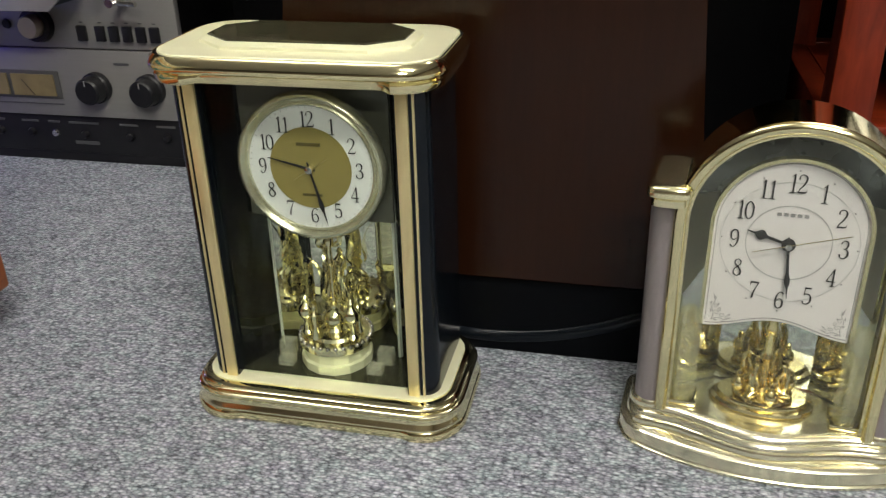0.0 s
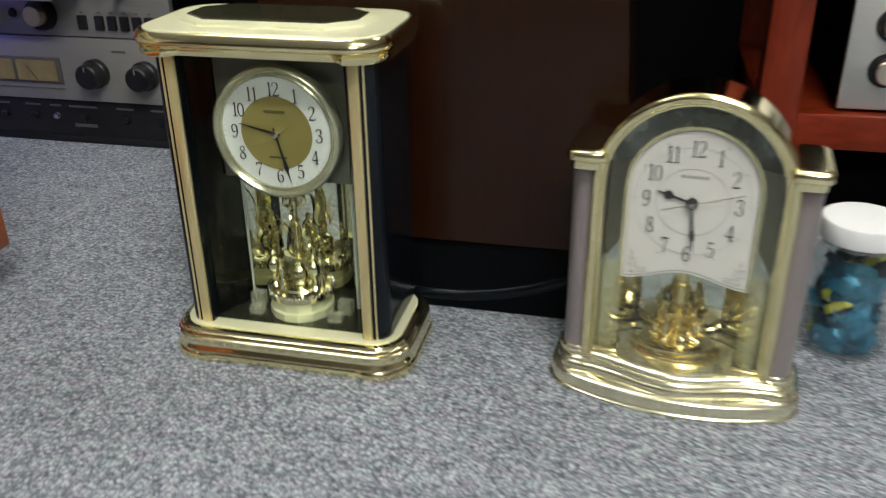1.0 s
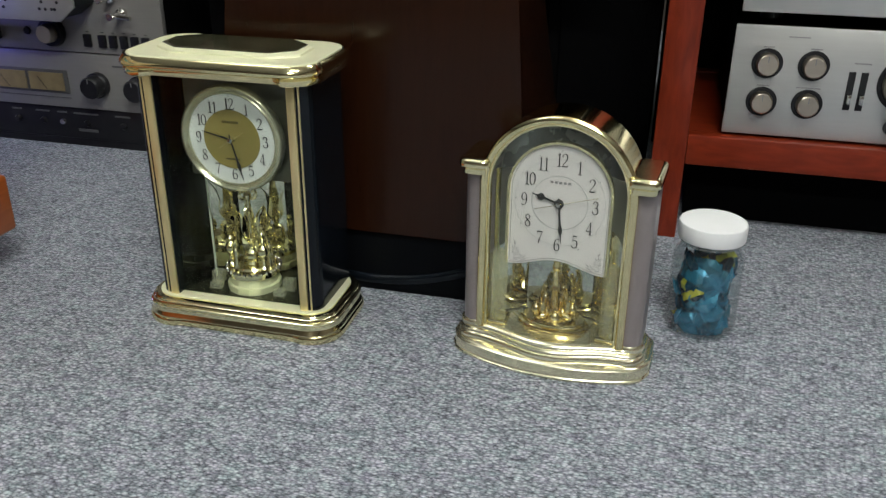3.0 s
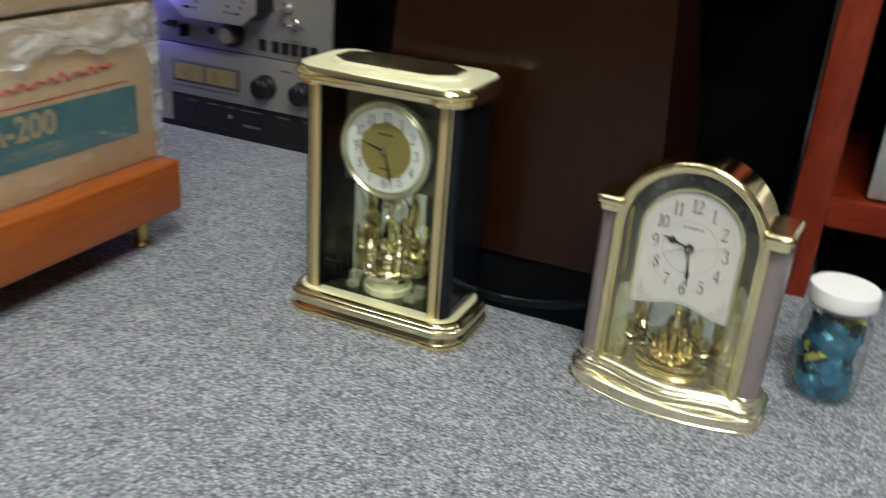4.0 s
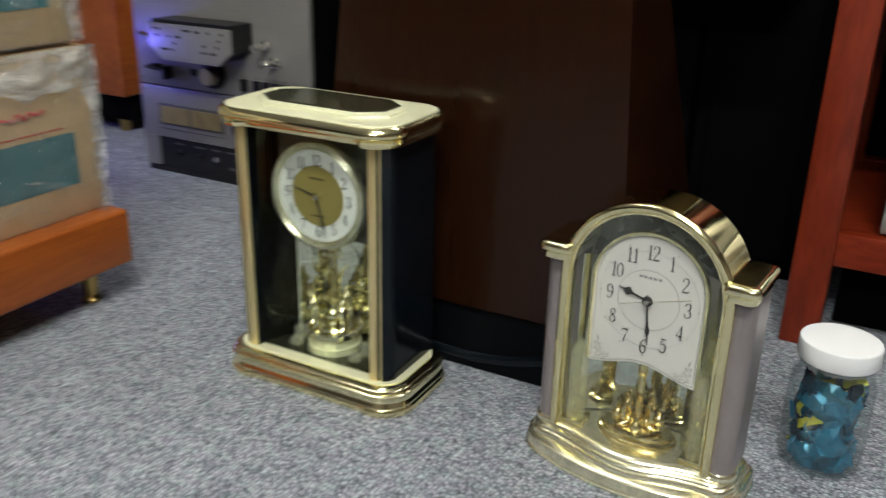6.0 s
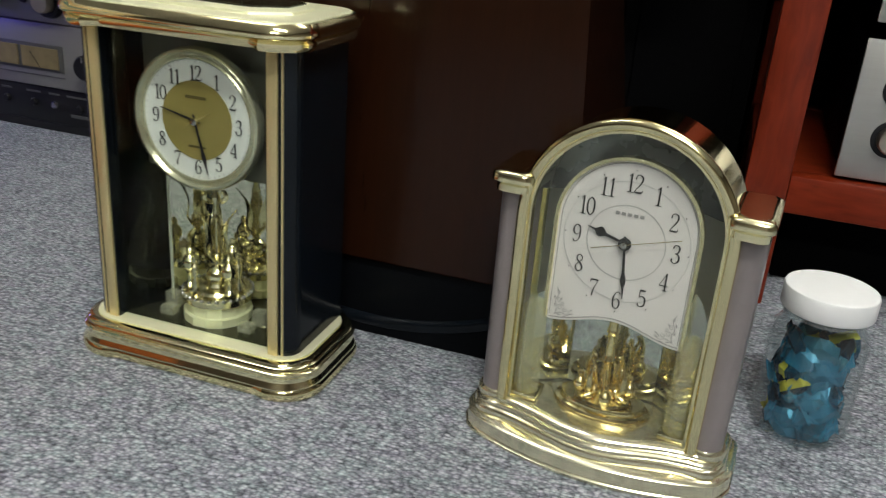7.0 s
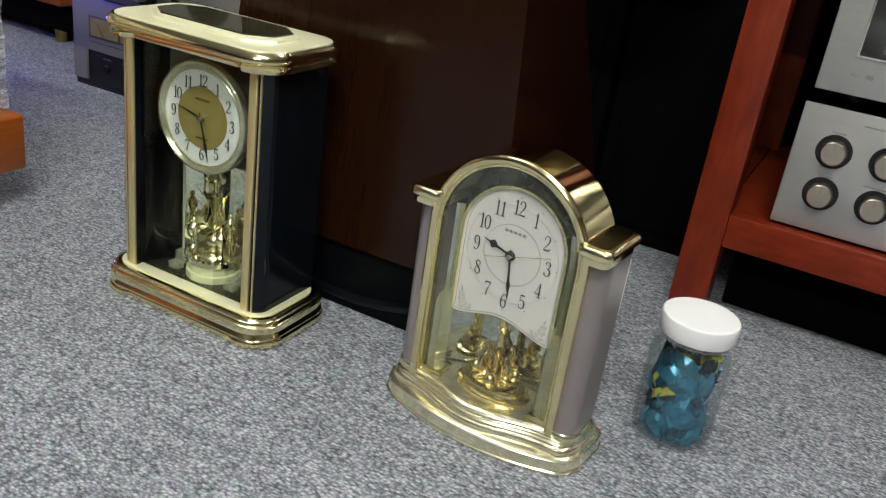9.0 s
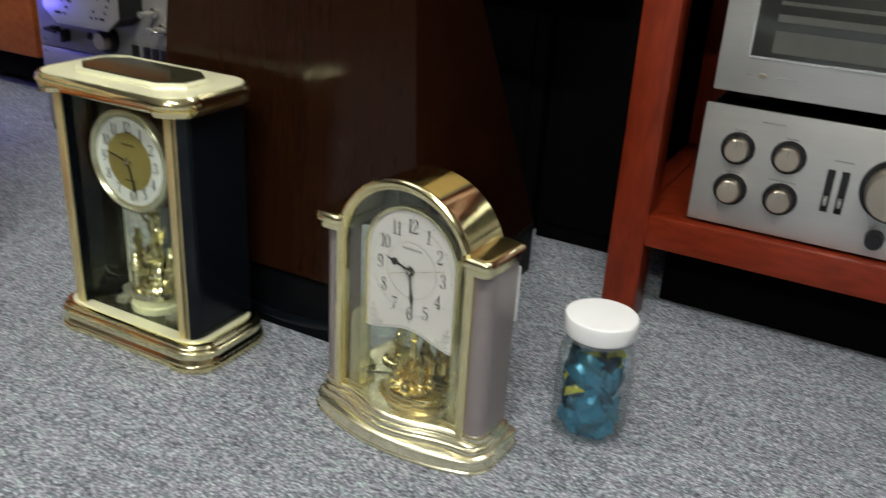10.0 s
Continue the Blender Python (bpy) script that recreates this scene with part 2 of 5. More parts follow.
def wrapper(name, dark, light, stripe, share):
    """Crinkled foil wrapper: its tone differs from sweet to sweet, and some have a coloured band."""
    m, t, b = nodes_of(name)
    info = t.nodes.new("ShaderNodeObjectInfo")
    v = coords(t)
    n = add(t, "ShaderNodeTexNoise", Scale=75.0, Detail=2.0, Roughness=0.5)
    t.links.new(v, n.inputs["Vector"])
    s1 = add(t, "ShaderNodeMath")
    s1.operation = "ADD"
    t.links.new(n.outputs["Fac"], s1.inputs[0]), t.links.new(info.outputs["Random"], s1.inputs[1])
    tone = ramp(t, s1.outputs[0], [(0.62, dark), (1.0, tuple(0.6 * a + 0.4 * b for a, b in zip(dark, light))), (1.38, light)])
    xyz = t.nodes.new("ShaderNodeSeparateXYZ")
    t.links.new(v, xyz.inputs[0])
    band = add(t, "ShaderNodeMath")
    band.operation = "COMPARE"
    band.inputs[1].default_value, band.inputs[2].default_value = 0.004, 0.0042
    t.links.new(xyz.outputs["X"], band.inputs[0])
    pick = add(t, "ShaderNodeMath")
    pick.operation = "LESS_THAN"
    pick.inputs[1].default_value = share
    t.links.new(info.outputs["Random"], pick.inputs[0])
    both = add(t, "ShaderNodeMath")
    both.operation = "MULTIPLY"
    t.links.new(band.outputs[0], both.inputs[0]), t.links.new(pick.outputs[0], both.inputs[1])
    mix = t.nodes.new("ShaderNodeMix")
    mix.data_type = "RGBA"
    for sock in mix.inputs:
        if sock.type == "RGBA" and sock.name == "B":
            sock.default_value = (*stripe, 1)
    t.links.new(both.outputs[0], mix.inputs[0]), t.links.new(tone, mix.inputs[6]), t.links.new(mix.outputs[2], b.inputs["Base Color"])
    b.inputs["Roughness"].default_value, b.inputs["Metallic"].default_value = 0.22, 0.3
    bp = add(t, "ShaderNodeBump", Strength=0.25, Distance=0.003)
    t.links.new(n.outputs["Fac"], bp.inputs["Height"]), t.links.new(bp.outputs["Normal"], b.inputs["Normal"])
    return m


WRAP_BLUE = wrapper("teal_wrapper", (0.001, 0.020, 0.042), (0.022, 0.21, 0.34), (0.60, 0.60, 0.06), 0.30)
WRAP_YELLOW = wrapper("yellow_wrapper", (0.42, 0.42, 0.03), (0.65, 0.64, 0.08), (0.01, 0.2, 0.3), 0.5)
WRAP_PALE = wrapper("pale_blue_wrapper", (0.010, 0.13, 0.20), (0.16, 0.45, 0.56), (0.50, 0.52, 0.05), 0.12)
SPEAKER = wood("dark_walnut_veneer", (0.0135, 0.0044, 0.0018), (0.0190, 0.0063, 0.0026), (14, 14, 1), 0.17, 0.0, 14, 0.24)
RACK = wood("red_mahogany_stain", (0.120, 0.0120, 0.0032), (0.235, 0.0290, 0.0082), (10, 10, 2), 0.35, 0.05, 12, 0.35)
RACK_RAIL = wood("red_mahogany_rail", (0.120, 0.0120, 0.0032), (0.235, 0.0290, 0.0082), (2, 10, 10), 0.35, 0.05, 12, 0.35)
CHERRY = wood("orange_cherry_wood", (0.24, 0.050, 0.007), (0.40, 0.108, 0.018), (10, 1, 10), 0.3, 0.15, 10, 0.4)
SILVER = surface("brushed_aluminium", (0.61, 0.61, 0.60), 0.38, 0.75, 0.05, 260, 0.08, 900, stretch=(0.06, 1, 1))
SILVER_DULL = surface("deck_faceplate", (0.27, 0.262, 0.252), 0.45, 0.3, 0.06, 260, 0.06, 900, stretch=(0.06, 1, 1))
CHROME = surface("chrome", (0.72, 0.70, 0.66), 0.14, 1.0, 0.05, 90)
KNOB_STEEL = surface("knob_steel", (0.56, 0.49, 0.40), 0.30, 1.0, 0.05, 40)
BRASS = surface("brass", (0.55, 0.40, 0.14), 0.3, 1.0, 0.12, 200)
CARD = surface("cardboard", (0.52, 0.37, 0.19), 0.8, 0, 0.1, 70, 0.15, 500, stretch=(1, 1, 0.3))
CARD_PALE = surface("pale_cardboard", (0.50, 0.37, 0.17), 0.75, 0, 0.08, 50, 0.1, 500)
TEAL_PRINT = surface("teal_print", (0.016, 0.135, 0.155), 0.6, 0, 0.15, 60)
FAINT_PRINT = surface("faint_tan_print", (0.15, 0.21, 0.165), 0.7, 0, 0.06, 60)
CARD_PRINT = surface("tan_print", (0.36, 0.29, 0.16), 0.7, 0, 0.06, 60)
RED_PRINT = surface("red_print", (0.45, 0.03, 0.02), 0.6, 0, 0.15, 60)
FILM = film_material("cling_film", 0.56, 0.86, 0.03, 0.15)
FILM_FOLD = film_material("folded_film", 0.42, 0.74, 0.15, 0.22)
METER = surface("cream_meter_face", (0.27, 0.21, 0.095), 0.5, 0, 0.3, 50)
WINDOW_DARK = surface("dark_display_glass", (0.03, 0.032, 0.03), 0.08, 0, 0.3, 30, coat=0.8)
# Taupe of the unseen walls is picked to darken the gold's reflections.
WALL = wood("unseen_wall_taupe", (0.125, 0.105, 0.088), (0.235, 0.200, 0.165), (6, 6, 1), 0.5, 0.1, 6)
CEILING = surface("ceiling_paint", (0.75, 0.74, 0.72), 0.85, 0, 0.04, 5, 0.05, 200)

# ---- mesh helpers ----


def part(name, bm, material, parent=None, label="", smooth=35):
    """Links a bmesh as one mesh object, under a thing or a part."""
    me = bpy.data.meshes.new(name)
    bmesh.ops.recalc_face_normals(bm, faces=bm.faces)
    bm.to_mesh(me)
    bm.free()
    if smooth:
        me.shade_smooth()
        me.set_sharp_from_angle(angle=radians(smooth))
    me.materials.append(material)
    ob = new(name, me)
    if parent:
        ob.parent = parent
    if label:
        tagged(ob, label)
    return ob


def thing(name, m, label, category, group="", kind=""):
    ob = new(name)
    ob.empty_display_size = 0.05
    ob.matrix_world = m
    return tagged(ob, label, category, group, kind)


def block(x0, x1, y0, y1, z0, z1, bevel=0.0, bm=None, segments=2):
    bm = bm or bmesh.new()
    m = Matrix.Translation(((x0 + x1) / 2, (y0 + y1) / 2, (z0 + z1) / 2)) @ Matrix.Diagonal((x1 - x0, y1 - y0, z1 - z0, 1))
    made = bmesh.ops.create_cube(bm, size=1, matrix=m)
    if bevel:
        edges = {e for v in made["verts"] for e in v.link_edges}
        bmesh.ops.bevel(bm, geom=list(edges), offset=bevel, segments=segments, profile=0.5, affect="EDGES")
    return bm


def loft(rings, bm=None, cap=True):
    """Joins closed rings of points, all of one length, into a skin."""
    bm = bm or bmesh.new()
    rows = [[bm.verts.new(p) for p in ring] for ring in rings]
    n = len(rows[0])
    for a, b in zip(rows, rows[1:]):
        for i in range(n):
            bm.faces.new((a[i], a[(i + 1) % n], b[(i + 1) % n], b[i]))
    if cap:
        bm.faces.new(rows[0][::-1])
        bm.faces.new(rows[-1])
    return bm


def lathe(profile, bm=None, centre=(0, 0, 0), axis="z", n=32):
    """A turned solid from pairs of radius and height."""
    bm = bm or bmesh.new()
    cx, cy, cz = centre
    rings = []
    for r, h in profile:
        ring = []
        for i in range(n):
            a = 2 * math.pi * i / n
            u, v = r * math.cos(a), r * math.sin(a)
            ring.append({"z": (cx + u, cy + v, cz + h), "y": (cx + u, cy + h, cz + v), "x": (cx + h, cy + u, cz + v)}[axis])
        rings.append(ring)
    return loft(rings, bm)


def rounded(w, d, r, n=6):
    """The outline of a rectangle with round corners, anticlockwise."""
    pts = []
    for cx, cy, a0 in ((w / 2 - r, d / 2 - r, 0), (-w / 2 + r, d / 2 - r, 90), (-w / 2 + r, -d / 2 + r, 180), (w / 2 - r, -d / 2 + r, 270)):
        for i in range(n + 1):
            a = radians(a0 + 90 * i / n)
            pts.append((cx + r * math.cos(a), cy + r * math.sin(a)))
    return pts


def notched(w, d, r, deep, half, soft=0.010):
    """An outline as a function of the inset: a round-cornered rectangle whose long sides step back between the corners."""
    def outline(i):
        ww, dd, rr = w - 2 * i, d - 2 * i, max(0.004, r - i)
        pts = rounded(ww, dd, rr, 8)
        xs = [(ww / 2 - rr) * (1 - k / 24) for k in range(1, 48)]
        dip = lambda x: deep * (lambda u: u * u * (3 - 2 * u))(min(1.0, max(0.0, (half + soft - abs(x)) / soft)))
        return pts[:9] + [(x, dd / 2 - dip(x)) for x in xs] + pts[9:27] + [(-x, -dd / 2 + dip(x)) for x in xs] + pts[27:]
    return outline


def moulding(outline, steps, bm=None):
    """Lofts an outline given as a function of the inset through pairs of inset and height."""
    (i0, z0), (i1, z1) = steps[0], steps[-1]
    steps = [(i0 + 0.0008, z0)] + list(steps) + [(i1 + 0.0008, z1)]
    return loft([[(x, y, z) for x, y in outline(i)] for i, z in steps], bm)


def prism_y(points, y0, y1, bm=None, bevel=0.0):
    """A plate standing across y, from an outline in x and z."""
    bm = bm or bmesh.new()
    a = [bm.verts.new((x, y0, z)) for x, z in points]
    b = [bm.verts.new((x, y1, z)) for x, z in points]
    n = len(points)
    front = bm.faces.new(a)
    bm.faces.new(b[::-1])
    for i in range(n):
        bm.faces.new((a[i], b[i], b[(i + 1) % n], a[(i + 1) % n]))
    if bevel:
        bmesh.ops.bevel(bm, geom=list(front.edges), offset=bevel, segments=2, profile=0.5, affect="EDGES")
    return bm


def band_y(outer, inner, y0, y1, bm=None):
    """A flat band between two open outlines in x and z, with thickness along y."""
    bm = bm or bmesh.new()
    rows = []
    for (xo, zo), (xi, zi) in zip(outer, inner):
        rows.append([bm.verts.new(p) for p in ((xo, y0, zo), (xi, y0, zi), (xi, y1, zi), (xo, y1, zo))])
    for a, b in zip(rows, rows[1:]):
        for i in range(4):
            bm.faces.new((a[i], a[(i + 1) % 4], b[(i + 1) % 4], b[i]))
    bm.faces.new(rows[0]), bm.faces.new(rows[-1][::-1])
    return bm


def tube(points, r, bm=None, n=8):
    """A round bar along a line of points."""
    pts = [Vector(p) for p in points]
    rings = []
    for i, p in enumerate(pts):
        d = (pts[min(i + 1, len(pts) - 1)] - pts[max(i - 1, 0)]).normalized()
        side = d.cross(Vector((0, 1, 0)) if abs(d.y) < 0.9 else Vector((1, 0, 0))).normalized()
        up = side.cross(d)
        rr = r[i] if isinstance(r, (list, tuple)) else r
        rings.append([p + rr * (math.cos(2 * math.pi * k / n) * side + math.sin(2 * math.pi * k / n) * up) for k in range(n)])
    return loft(rings, bm)


def flow(points, n=5):
    """A smooth line through the points."""
    pts = [Vector(p) for p in points]
    pts = [2 * pts[0] - pts[1]] + pts + [2 * pts[-1] - pts[-2]]
    out = []
    for a, b, c, d in zip(pts, pts[1:], pts[2:], pts[3:]):
        for k in range(n):
            u = k / n
            out.append(0.5 * (2 * b + (c - a) * u + (2 * a - 5 * b + 4 * c - d) * u * u + (3 * b - 3 * c + d - a) * u ** 3))
    return out + [pts[-2]]


def flow_tube(points, radii, n=5, sides=10):
    """A smooth swelling bar through the points."""
    line = flow(points, n)
    rr = [max(0.0003, v.x) for v in flow([(r, 0, 0) for r in radii], n)]
    return tube(line, rr, None, sides)


def ball(bm, centre, r, n=12):
    bmesh.ops.create_uvsphere(bm, u_segments=n, v_segments=max(6, n // 2), radius=r, matrix=Matrix.Translation(centre))
    return bm


def ring_y(bm, cx, cz, y, r_out, r_in, depth, n=64):
    """A flat ring that faces along y."""
    rows = []
    for i in range(n):
        a = 2 * math.pi * i / n
        c, s = math.cos(a), math.sin(a)
        rows.append([bm.verts.new((cx + r * c, yy, cz + r * s)) for r, yy in ((r_out, y + depth), (r_out, y), (r_in, y), (r_in, y + depth))])
    for i in range(n):
        a, b = rows[i], rows[(i + 1) % n]
        for k in range(4):
            bm.faces.new((a[k], a[(k + 1) % 4], b[(k + 1) % 4], b[k]))
    return bm


def letters(text, size, squeeze=1.0, thick=0.00025, bold=0.0):
    """A mesh of raised letters that faces -y, centred on the origin."""
    cu = bpy.data.curves.new("letters", "FONT")
    cu.body, cu.size, cu.extrude, cu.align_x, cu.align_y, cu.resolution_u = text, size, thick, "CENTER", "CENTER", 3
    cu.offset = bold
    ob = new("letters", cu)
    bpy.context.view_layer.update()
    me = bpy.data.meshes.new_from_object(ob.evaluated_get(bpy.context.evaluated_depsgraph_get()))
    bpy.data.objects.remove(ob)
    bpy.data.curves.remove(cu)
    me.transform(Matrix.Rotation(radians(90), 4, "X") @ Matrix.Diagonal((squeeze, 1, 1, 1)))
    return me


def lettering(name, text, size, place, material, parent, squeeze=1.0, turn=0.0, bold=0.0):
    me = letters(text, size, squeeze, bold=bold)
    me.materials.append(material)
    ob = new(name, me)
    ob.parent = parent
    ob.location = place
    ob.rotation_euler = (0, 0, radians(turn))
    return ob


DIGITS = {}
DIGITS["1"] = [[(0.28, 0, 0.13), (0.28, 1, 0.13)], [(0.28, 0.98, 0.05), (0.12, 0.84, 0.05)], [(0.10, 0.02, 0.05), (0.46, 0.02, 0.05)]]
DIGITS["2"] = [[(0.06, 0.74, 0.12), (0.09, 0.91, 0.06), (0.26, 0.99, 0.05), (0.45, 0.88, 0.11), (0.46, 0.70, 0.13), (0.36, 0.48, 0.09), (0.14, 0.20, 0.06), (0.04, 0.04, 0.05)], [(0.04, 0.05, 0.09), (0.30, 0.05, 0.11), (0.50, 0.07, 0.08), (0.54, 0.20, 0.04)]]
DIGITS["3"] = [[(0.07, 0.80, 0.11), (0.13, 0.95, 0.06), (0.27, 0.99, 0.05), (0.43, 0.90, 0.11), (0.43, 0.70, 0.12), (0.34, 0.56, 0.06), (0.22, 0.53, 0.04)], [(0.22, 0.53, 0.04), (0.38, 0.50, 0.07), (0.48, 0.36, 0.13), (0.47, 0.16, 0.13), (0.32, 0.02, 0.06), (0.14, 0.03, 0.05), (0.05, 0.14, 0.10), (0.06, 0.24, 0.10)]]
DIGITS["4"] = [[(0.40, 0, 0.12), (0.40, 1, 0.12)], [(0.40, 0.98, 0.05), (0.03, 0.30, 0.05)], [(0.02, 0.28, 0.06), (0.56, 0.28, 0.06)], [(0.26, 0.02, 0.04), (0.54, 0.02, 0.04)]]
DIGITS["5"] = [[(0.12, 0.97, 0.05), (0.10, 0.52, 0.05)], [(0.10, 0.95, 0.10), (0.46, 0.95, 0.10)], [(0.10, 0.54, 0.04), (0.26, 0.62, 0.05), (0.44, 0.54, 0.10), (0.49, 0.34, 0.13), (0.44, 0.12, 0.11), (0.26, 0.02, 0.05), (0.10, 0.05, 0.06), (0.05, 0.17, 0.10)]]
DIGITS["6"] = [[(0.48, 0.86, 0.09), (0.36, 0.98, 0.05), (0.20, 0.92, 0.06), (0.08, 0.66, 0.12), (0.06, 0.40, 0.13), (0.11, 0.12, 0.11), (0.27, 0.01, 0.05), (0.43, 0.10, 0.10), (0.49, 0.30, 0.12), (0.43, 0.50, 0.10), (0.29, 0.58, 0.05), (0.12, 0.46, 0.04)]]
DIGITS["7"] = [[(0.04, 0.76, 0.04), (0.06, 0.95, 0.06)], [(0.05, 0.94, 0.10), (0.52, 0.94, 0.10)], [(0.52, 0.94, 0.05), (0.34, 0.55, 0.07), (0.24, 0.25, 0.11), (0.22, 0, 0.13)]]
DIGITS["8"] = [[(0.27, 0.55, 0.09), (0.11, 0.70, 0.09), (0.11, 0.87, 0.08), (0.27, 0.98, 0.05), (0.43, 0.87, 0.08), (0.42, 0.70, 0.08), (0.27, 0.55, 0.06), (0.08, 0.36, 0.08), (0.08, 0.14, 0.10), (0.27, 0.01, 0.05), (0.46, 0.14, 0.11), (0.46, 0.34, 0.12), (0.27, 0.55, 0.10)]]
DIGITS["9"] = [[(0.55 - x, 1 - z, w) for x, z, w in DIGITS["6"][0]]]
DIGITS["0"] = [[(0.27, 0.99, 0.05), (0.09, 0.80, 0.11), (0.05, 0.50, 0.13), (0.09, 0.20, 0.11), (0.27, 0.01, 0.05), (0.45, 0.20, 0.11), (0.49, 0.50, 0.13), (0.45, 0.80, 0.11), (0.27, 0.99, 0.05)]]


def numeral(text, tall, squeeze):
    """A serif numeral of thick and thin strokes that faces -y, centred on the origin."""
    bm = bmesh.new()
    width = 0.60 * (len(text) - 1) - (0.12 if len(text) > 1 else 0)
    for i, ch in enumerate(text):
        shift = (0.48 * i if text[0] == "1" else 0.6 * i) - width / 2 - 0.27
        for stroke in DIGITS[ch]:
            line = flow(stroke, 4) if len(stroke) > 2 else [Vector(q) for q in stroke]
            rings = []
            for k, q in enumerate(line):
                a, b = line[max(0, k - 1)], line[min(len(line) - 1, k + 1)]
                d = Vector((b.x - a.x, b.y - a.y)).normalized()
                nx, nz, w = -d.y, d.x, max(0.035, 0.78 * q.z) / 2
                u0, v0 = (q.x + shift + nx * w) * tall * squeeze, (q.y - 0.5 + nz * w) * tall
                u1, v1 = (q.x + shift - nx * w) * tall * squeeze, (q.y - 0.5 - nz * w) * tall
                rings.append([(u0, -0.0003, v0), (u1, -0.0003, v1), (u1, 0.0002, v1), (u0, 0.0002, v0)])
            loft(rings, bm)
    return bm


def numerals(dial, cx, y, cz, radius, tall, squeeze=0.9):
    for hour in range(1, 13):
        a = radians(30 * hour)
        rx, rz = radius if isinstance(radius, tuple) else (radius, radius)
        ob = part("numeral", numeral(str(hour), tall, squeeze), INK, dial, smooth=0)
        ob.location = (cx + rx * math.sin(a), y, cz + rz * math.cos(a))


def pointer(name, angle, length, tail, width, cx, y, cz, parent, spade=0.0):
    """A slim tapered clock pointer at a clock angle."""
    a = radians(angle)
    pts = [(-width * 0.5, -tail), (width * 0.5, -tail), (width * 0.6, length * 0.3)]
    if spade:
        pts += [(width * 0.7, length * 0.52), (spade, length * 0.62), (spade, length * 0.70), (width * 0.5, length * 0.80)]
    pts += [(0.0002, length), (-0.0002, length)]
    if spade:
        pts += [(-width * 0.5, length * 0.80), (-spade, length * 0.70), (-spade, length * 0.62), (-width * 0.7, length * 0.52)]
    pts += [(-width * 0.6, length * 0.3)]
    turned = [(cx + u * math.cos(a) + v * math.sin(a), cz - u * math.sin(a) + v * math.cos(a)) for u, v in pts]
    return part(name, prism_y(turned, y, y + 0.0006), INK, parent, smooth=0)


# ---- structure ----
def structure(name, bm, material, label, category):
    return tagged(part(name, bm, material), label, category, kind="structure")


structure("floor", block(-4, 4, -5, 2.6, -0.12, 0), CARPET, "blue-grey flecked loop-pile carpet floor", "carpet")
# Ceiling and walls are unseen, added to close the room and fill reflections.
structure("ceiling", block(-4, 4, -5, 2.6, 2.7, 2.8), CEILING, "unseen white painted ceiling that closes the room", "ceiling")
structure("wall_north", block(-4, 4, 2.5, 2.6, 0, 2.7), WALL, "unseen taupe wood-grained back wall, toned for reflections", "wall")
structure("wall_south", block(-4, 4, -5, -4.9, 0, 2.7), WALL, "unseen taupe wood-grained wall, toned for reflections", "wall")
structure("wall_west", block(-4, -3.9, -4.9, 2.5, 0, 2.7), WALL, "unseen taupe wood-grained wall, toned for reflections", "wall")
structure("wall_east", block(3.9, 4, -4.9, 2.5, 0, 2.7), WALL, "unseen taupe wood-grained wall, toned for reflections", "wall")


